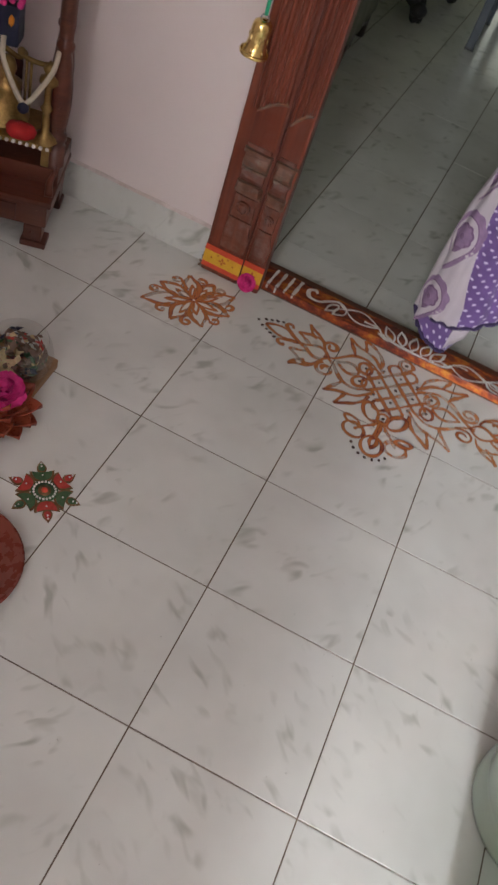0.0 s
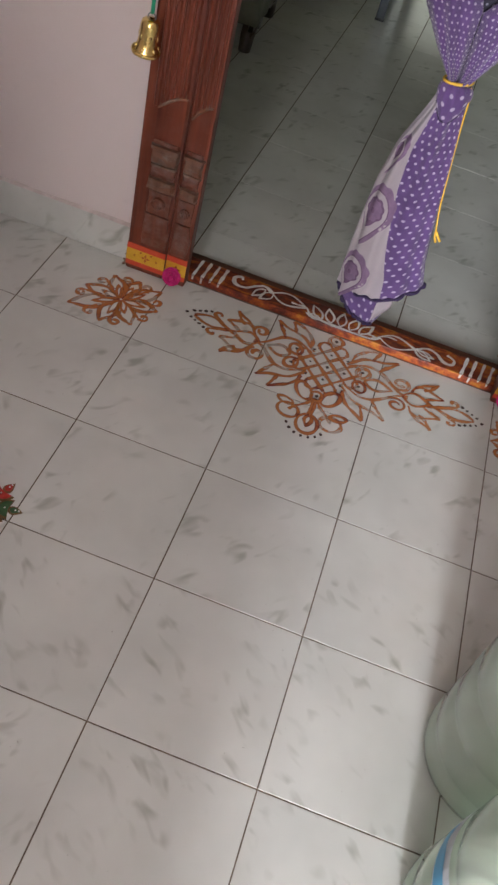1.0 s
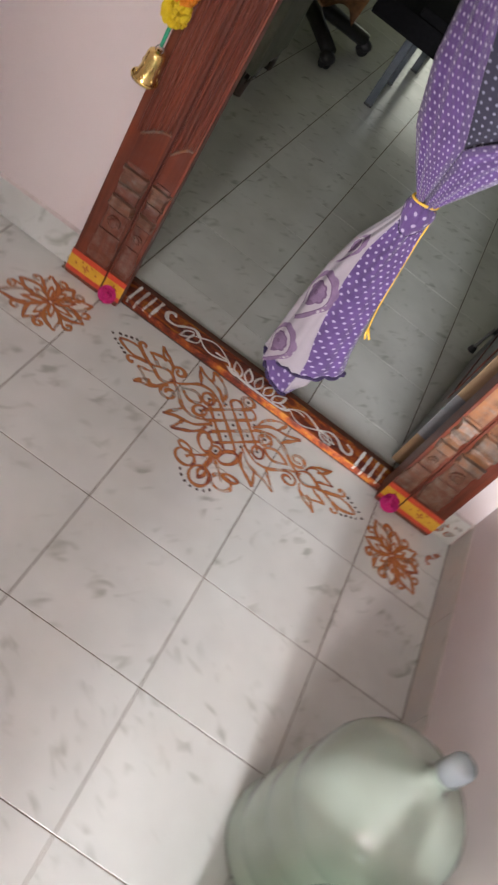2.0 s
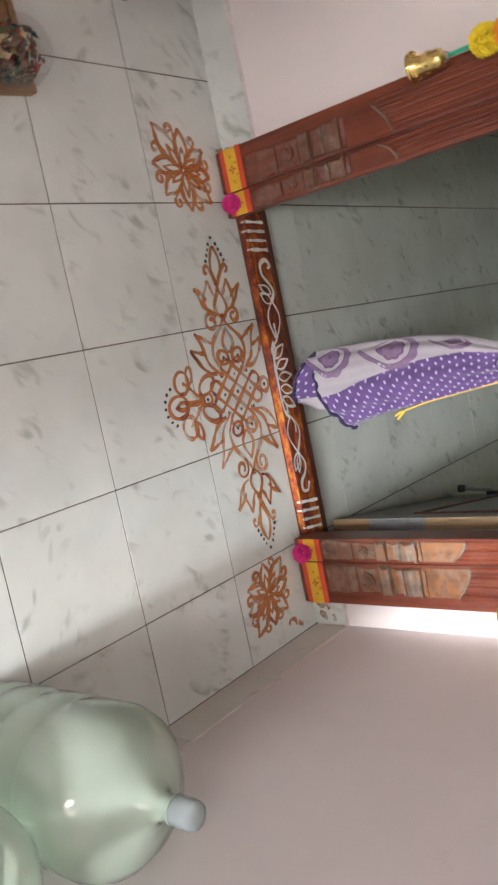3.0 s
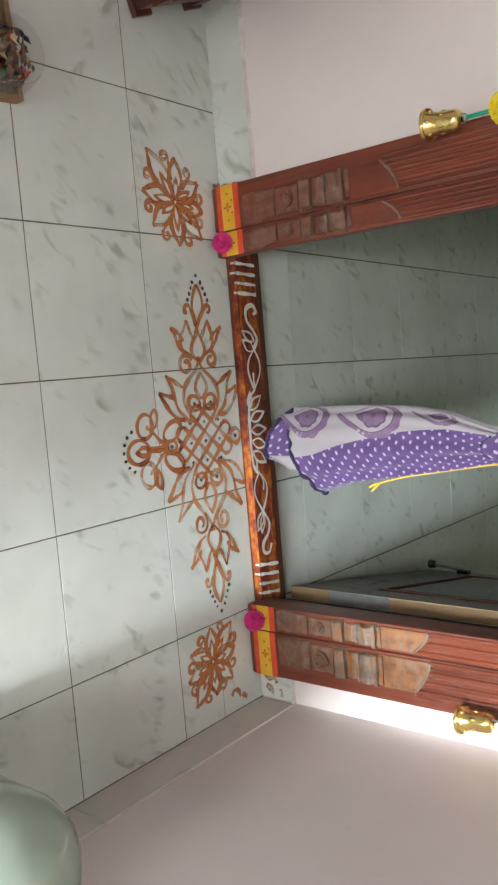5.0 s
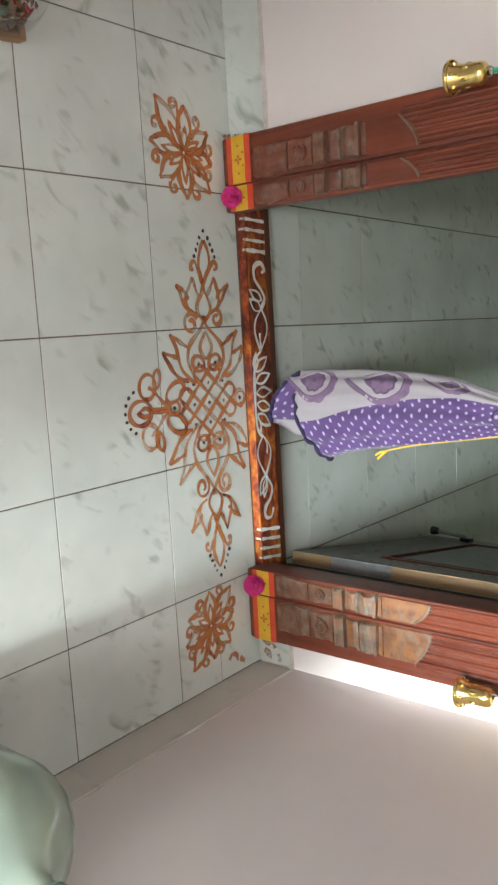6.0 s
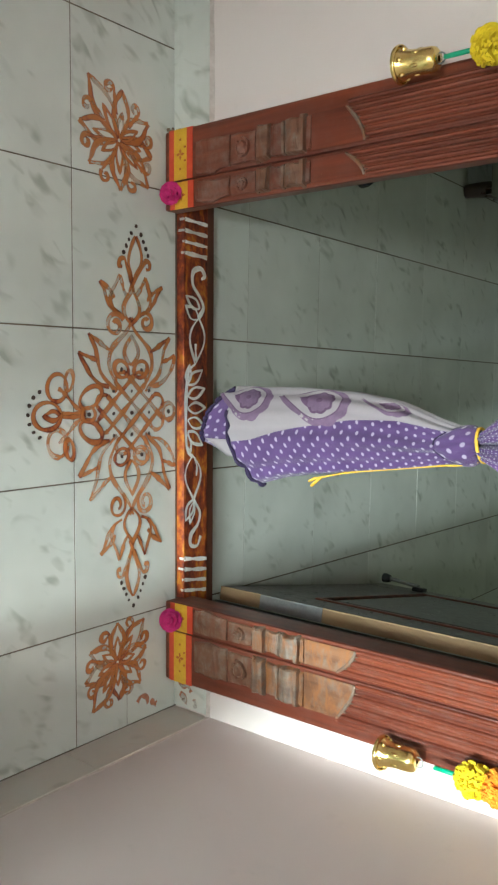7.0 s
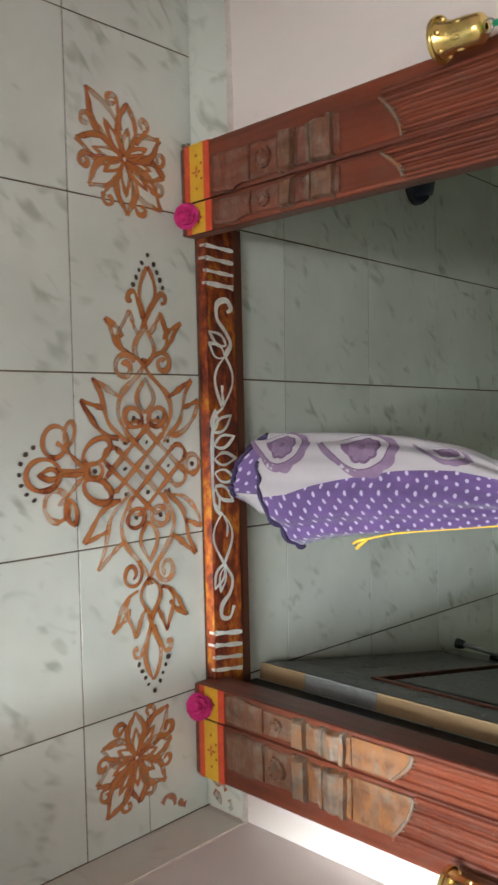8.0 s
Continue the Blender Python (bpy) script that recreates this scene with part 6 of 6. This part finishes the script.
def office_chair(x, y, turn):
    oc = thing("office_chair", (x, y, 0.0), turn, "black swivel office chair with brown cloth over it", "office chair")
    for k in range(5):
        a = radians(-44 + 72 * k)
        c, s = math.cos(a), math.sin(a)
        arm = part("base_arm", tube(bmesh.new(), [(0.03 * c, 0.03 * s, 0.125), (0.15 * c, 0.15 * s, 0.115), (0.39 * c, 0.39 * s, 0.075)], [0.042, 0.040, 0.036], 10), BLACK, oc, smooth=True)
        for d in (-1, 1):
            ax = Matrix.Translation((0.400 * c - d * 0.013 * s, 0.400 * s + d * 0.013 * c, 0.030)) @ Matrix.Rotation(a, 4, "Z") @ Matrix.Rotation(radians(90), 4, "X")
            part("castor_wheel", lathe(bmesh.new(), [(0.0, -0.009), (0.024, -0.009), (0.030, -0.004), (0.030, 0.004), (0.024, 0.009), (0.0, 0.009)], 22, ax), BLACK, arm, "black plastic castor wheel", True)
        part("castor_hood", ball(bmesh.new(), (0.400 * c, 0.400 * s, 0.054), 0.042, 0.8), BLACK, arm, smooth=True)
    part("gas_column", lathe(bmesh.new(), [(0.0, 0.10), (0.034, 0.10), (0.034, 0.17), (0.026, 0.18), (0.026, 0.30), (0.017, 0.31), (0.017, 0.42), (0.0, 0.42)], 20), BLACK, oc, smooth=True)
    part("seat", boxed(-0.24, 0.24, -0.23, 0.23, 0.4205, 0.50, 0.03), BLACK, oc, "black padded seat")
    part("backrest", boxed(-0.22, 0.22, 0.22, 0.27, 0.52, 1.0, 0.03), BLACK, oc, "black padded backrest")
    part("back_bracket", boxed(-0.03, 0.03, 0.10, 0.30, 0.385, 0.4203, 0.006), BLACK, oc)
    part("back_spine", boxed(-0.03, 0.03, 0.271, 0.30, 0.4205, 0.72, 0.006), BLACK, oc)


office_chair(-0.420, 2.830, 0)


def throw():
    """Brown cloth that hangs in folds from the swivel chair's seat."""
    bm = bmesh.new()
    nu, nv = 36, 20
    grid = []
    for j in range(nv + 1):
        v = j / nv
        row = []
        for i in range(nu + 1):
            u = i / nu
            x = -0.36 + 0.27 * u
            drop = 0.29 * v
            sway = 0.008 * math.sin(19 * u + 2 * v) * v
            row.append(bm.verts.new((x + 0.05 * v * (0.5 - u), 2.640 - 0.060 * min(1, v * 4) - sway, 0.508 - max(0.0, drop - 0.02) * (1 + 0.12 * math.sin(7 * u)))))
        grid.append(row)
    for a, b in zip(grid, grid[1:]):
        for i in range(nu):
            bm.faces.new((a[i], a[i + 1], b[i + 1], b[i]))
    ob = part("cloth_throw", bm, BROWNCLOTH, smooth=True)
    ob.modifiers.new("thick", "SOLIDIFY").thickness = 0.002
    return tagged(ob, "brown patterned cloth hanging over the office chair", "cloth")


throw()


def slipper(x, y, turn):
    """A dark rubber slipper: sole, footbed and a moulded strap over the toes."""
    ob = thing("slipper", (x, y, 0.0), turn, "dark navy rubber slipper lying on the room tiles", "slipper")
    outline = [(0.0, 0.0), (-0.008, 0.026), (-0.035, 0.043), (-0.090, 0.045), (-0.150, 0.035), (-0.205, 0.034), (-0.240, 0.022), (-0.250, 0.0)]
    ring = smooth_path([(a, b, 0.0) for a, b in outline] + [(a, -b, 0.0) for a, b in outline[-2:0:-1]], 4, True)
    for name, z0, z1, k, mat_ in (("sole", 0.0, 0.014, 1.0, BLACK), ("footbed", 0.0142, 0.022, 0.97, NAVY)):
        bm = bmesh.new()
        low = [bm.verts.new((-0.125 + (p[0] + 0.125) * k, p[1] * k, z0)) for p in ring]
        high = [bm.verts.new((-0.125 + (p[0] + 0.125) * k * 0.985, p[1] * k * 0.97, z1)) for p in ring]
        bm.faces.new(low[::-1])
        bm.faces.new(high)
        for i in range(len(ring)):
            j = (i + 1) % len(ring)
            bm.faces.new((low[i], low[j], high[j], high[i]))
        part(name, bm, mat_, ob)
    bm, rows = bmesh.new(), []
    for i in range(7):
        a = -0.020 - 0.014 * i
        half = 0.034 + 0.012 * math.sin(math.pi * min(1.0, i / 5))
        rows.append([bm.verts.new((a, half * math.cos(math.pi * k / 10), 0.0222 + (0.014 + 0.004 * i) * math.sin(math.pi * k / 10))) for k in range(11)])
    for p, q in zip(rows, rows[1:]):
        for i in range(10):
            bm.faces.new((p[i], p[i + 1], q[i + 1], q[i]))
    strap = part("strap", bm, NAVY, ob, "dark navy moulded strap", True)
    strap.modifiers.new("thick", "SOLIDIFY").thickness = 0.003


slipper(-0.148, 1.055, 12)


def ottoman():
    seat = thing("ottoman", (-0.236, 1.725, 0.0), 3.0, "low ottoman with smooth grey cover and carved dark feet", "ottoman")
    L, W = 0.45, 0.62
    # bowed feet that sweep inwards under the frame
    for y, d in ((0.022, 1), (L - 0.022, -1)):
        for x in (-0.022, -W + 0.022):
            bm = tube(bmesh.new(), smooth_path([(x, y, 0.0), (x, y + 0.002 * d, 0.030), (x, y + 0.012 * d, 0.060), (x, y + 0.034 * d, 0.085), (x, y + 0.060 * d, 0.100)], 5), [0.024 + 0.0004 * k for k in range(21)], 12)
            part("foot", bm, LEAFWOOD, seat, smooth=True)
    # scalloped dark apron
    bm = bmesh.new()
    n = 40
    low = [0.072 + 0.020 * abs(math.sin(math.pi * (0.15 + 2.6 * i / n))) - 0.030 * max(0.0, 1 - abs(i / n - 0.34) / 0.10) * (i < 18) for i in range(n + 1)]
    vs = [[bm.verts.new((x, L * i / n, z)) for i in range(n + 1) for z in (low[i], 0.20)] for x in (0.0, -0.02)]
    for i in range(n):
        a, b, c, d = 2 * i, 2 * i + 1, 2 * i + 3, 2 * i + 2
        bm.faces.new((vs[0][a], vs[0][d], vs[0][c], vs[0][b]))
        bm.faces.new((vs[1][a], vs[1][b], vs[1][c], vs[1][d]))
        bm.faces.new((vs[0][a], vs[1][a], vs[1][d], vs[0][d]))
        bm.faces.new((vs[0][b], vs[0][c], vs[1][c], vs[1][b]))
    part("apron", bm, LEAFWOOD, seat)
    part("frame", boxed(-W, -0.021, 0.0, L, 0.1005, 0.30, 0.005), LEAFWOOD, seat)
    part("mattress", boxed(-W, -0.012, 0.004, L - 0.004, 0.3005, 0.45, 0.03), SHEET, seat)
    # cover hanging down the side
    bm = bmesh.new()
    rows = []
    for j in range(11):
        v = j / 10
        rows.append([bm.verts.new((0.006 + 0.002 * math.sin(i * 0.5) * v, -0.004 + (L + 0.008) * i / 40, 0.455 - 0.350 * v + (0.004 * math.sin(i * 0.35)) * v)) for i in range(41)])
    for p, q in zip(rows, rows[1:]):
        for i in range(40):
            bm.faces.new((p[i], p[i + 1], q[i + 1], q[i]))
    ob = part("cover", bm, SHEET, seat, "grey cloth cover hanging down the side", True)
    ob.modifiers.new("thick", "SOLIDIFY").thickness = 0.003
    bm = bmesh.new()
    rows = []
    for j in range(9):
        v = j / 8
        rows.append([bm.verts.new((0.008 - (W + 0.008) * i / 24, -0.006 - 0.006 * abs(math.sin(i * 0.8)) * v, 0.455 - 0.350 * v + 0.004 * math.sin(i * 0.7) * v)) for i in range(25)])
    for p, q in zip(rows, rows[1:]):
        for i in range(24):
            bm.faces.new((p[i], p[i + 1], q[i + 1], q[i]))
    ob = part("cover_end", bm, SHEET, seat, "grey cloth cover hanging over the end", True)
    ob.modifiers.new("cloth", "SOLIDIFY").thickness = 0.003
    part("cover_top", boxed(-W, 0.004, 0.0, L, 0.4505, 0.459, 0.003), SHEET, seat)


ottoman()


# ---- tiles, last ----
TILES = {}


def tile_mesh(w, d, h, upright=False):
    key = (round(w, 3), round(d, 3), round(h, 3), upright)
    if key not in TILES:
        bm = bmesh.new()
        e = 0.0004
        x, y = w / 2, d / 2
        low = [bm.verts.new(p) for p in ((-x, -y, -h), (x, -y, -h), (x, y, -h), (-x, y, -h))]
        mid = [bm.verts.new(p) for p in ((-x, -y, -e), (x, -y, -e), (x, y, -e), (-x, y, -e))]
        top = [bm.verts.new(p) for p in ((-x + e, -y + e, 0), (x - e, -y + e, 0), (x - e, y - e, 0), (-x + e, y - e, 0))]
        for a, b in ((low, mid), (mid, top)):
            for i in range(4):
                j = (i + 1) % 4
                bm.faces.new((a[i], a[j], b[j], b[i]))
        bm.faces.new(top)
        me = bpy.data.meshes.new("tile")
        bm.to_mesh(me)
        bm.free()
        me.materials.append(TILE)
        TILES[key] = me
    return TILES[key]


def lay(parent, x0, x1, y0, y1, m=Matrix(), gap=0.0028, jitter=None, across=0.85):
    w, d = x1 - x0 - gap, y1 - y0 - across * gap
    if w < 0.01 or d < 0.01:
        return
    ob = new("tile", tile_mesh(w, d, 0.0045))
    ob.parent = parent
    dz = jitter.uniform(-0.0003, 0.0003) if jitter else 0
    quarter = random.Random(int(1000 * x0) * 7 + int(1000 * y0)).randrange(4) if abs(w - d) < 0.002 else 0
    ob.matrix_local = m @ Matrix.Translation(((x0 + x1) / 2, (y0 + y1) / 2, dz)) @ Matrix.Rotation(radians(90 * quarter), 4, "Z")
    return ob


rnd = random.Random(77)
P = 0.3
for i in range(-4, 4):
    for j in range(-10, 2):
        xa, xb = P * i, min(P * (i + 1), RIGHT_X - 0.0030)
        ya, yb = P * (j - 1), min(P * j, 0.2835)
        if i == 3 and j == 1:
            lay(hall_floor, xa, xb, 0.0, 0.136, jitter=rnd, gap=0.0022)
            lay(hall_floor, xa, xb, 0.136, 0.2835, jitter=rnd, gap=0.0022)
        elif ya < STUB_Y and xb > STUB_X - 0.15:
            continue
        else:
            lay(hall_floor, xa, xb, ya, yb, jitter=rnd)
for i in range(1, 4):
    for j in range(-20, -5):
        lay(hall_floor, max(P * i, STUB_X + 0.001), min(P * (i + 1), RIGHT_X - 0.0030), P * (j - 1), P * j, jitter=rnd)
TURN = Matrix.Translation((0.0, 0.4, 0)) @ Matrix.Rotation(radians(-1.0), 4, "Z")
for i in range(-6, 9):
    for j in range(-1, 16):
        xa, ya = 0.006 + P * i, 0.138 + 0.302 * j
        yb = ya + 0.302
        if j == -1:
            ya, yb = -0.022, 0.138
        lay(room_floor, xa, xa + P, ya, yb, TURN, jitter=rnd, gap=0.0034, across=0.45)
# skirting
SK = 0.3
for k in range(2):
    x1 = -0.125 - 0.46 * k
    ob = new("skirting_tile", tile_mesh(0.458, 0.099, 0.006))
    ob.parent = skirt_door
    ob.matrix_local = Matrix.Translation((x1 - 0.23, DOOR_Y - 0.0095, 0.0505)) @ Matrix.Rotation(radians(90), 4, "X") @ Matrix.Rotation(0, 4, "Z")
ob = new("skirting_tile", tile_mesh(0.068, 0.095, 0.006))
ob.parent = skirt_corner
ob.matrix_local = Matrix.Translation((1.096, DOOR_Y - 0.0095, 0.0485)) @ Matrix.Rotation(radians(90), 4, "X")
for k in range(21):
    y1 = DOOR_Y - 0.017 - SK * k
    ob = new("skirting_tile", tile_mesh(0.100, SK - 0.002, 0.0016))
    ob.parent = skirt_right
    ob.material_slots[0].link = "OBJECT"
    ob.material_slots[0].material = BEIGE_TILE
    ob.matrix_local = Matrix.Translation((RIGHT_X - 0.0026, y1 - SK / 2, 0.0505)) @ Matrix.Rotation(radians(-90), 4, "Y")
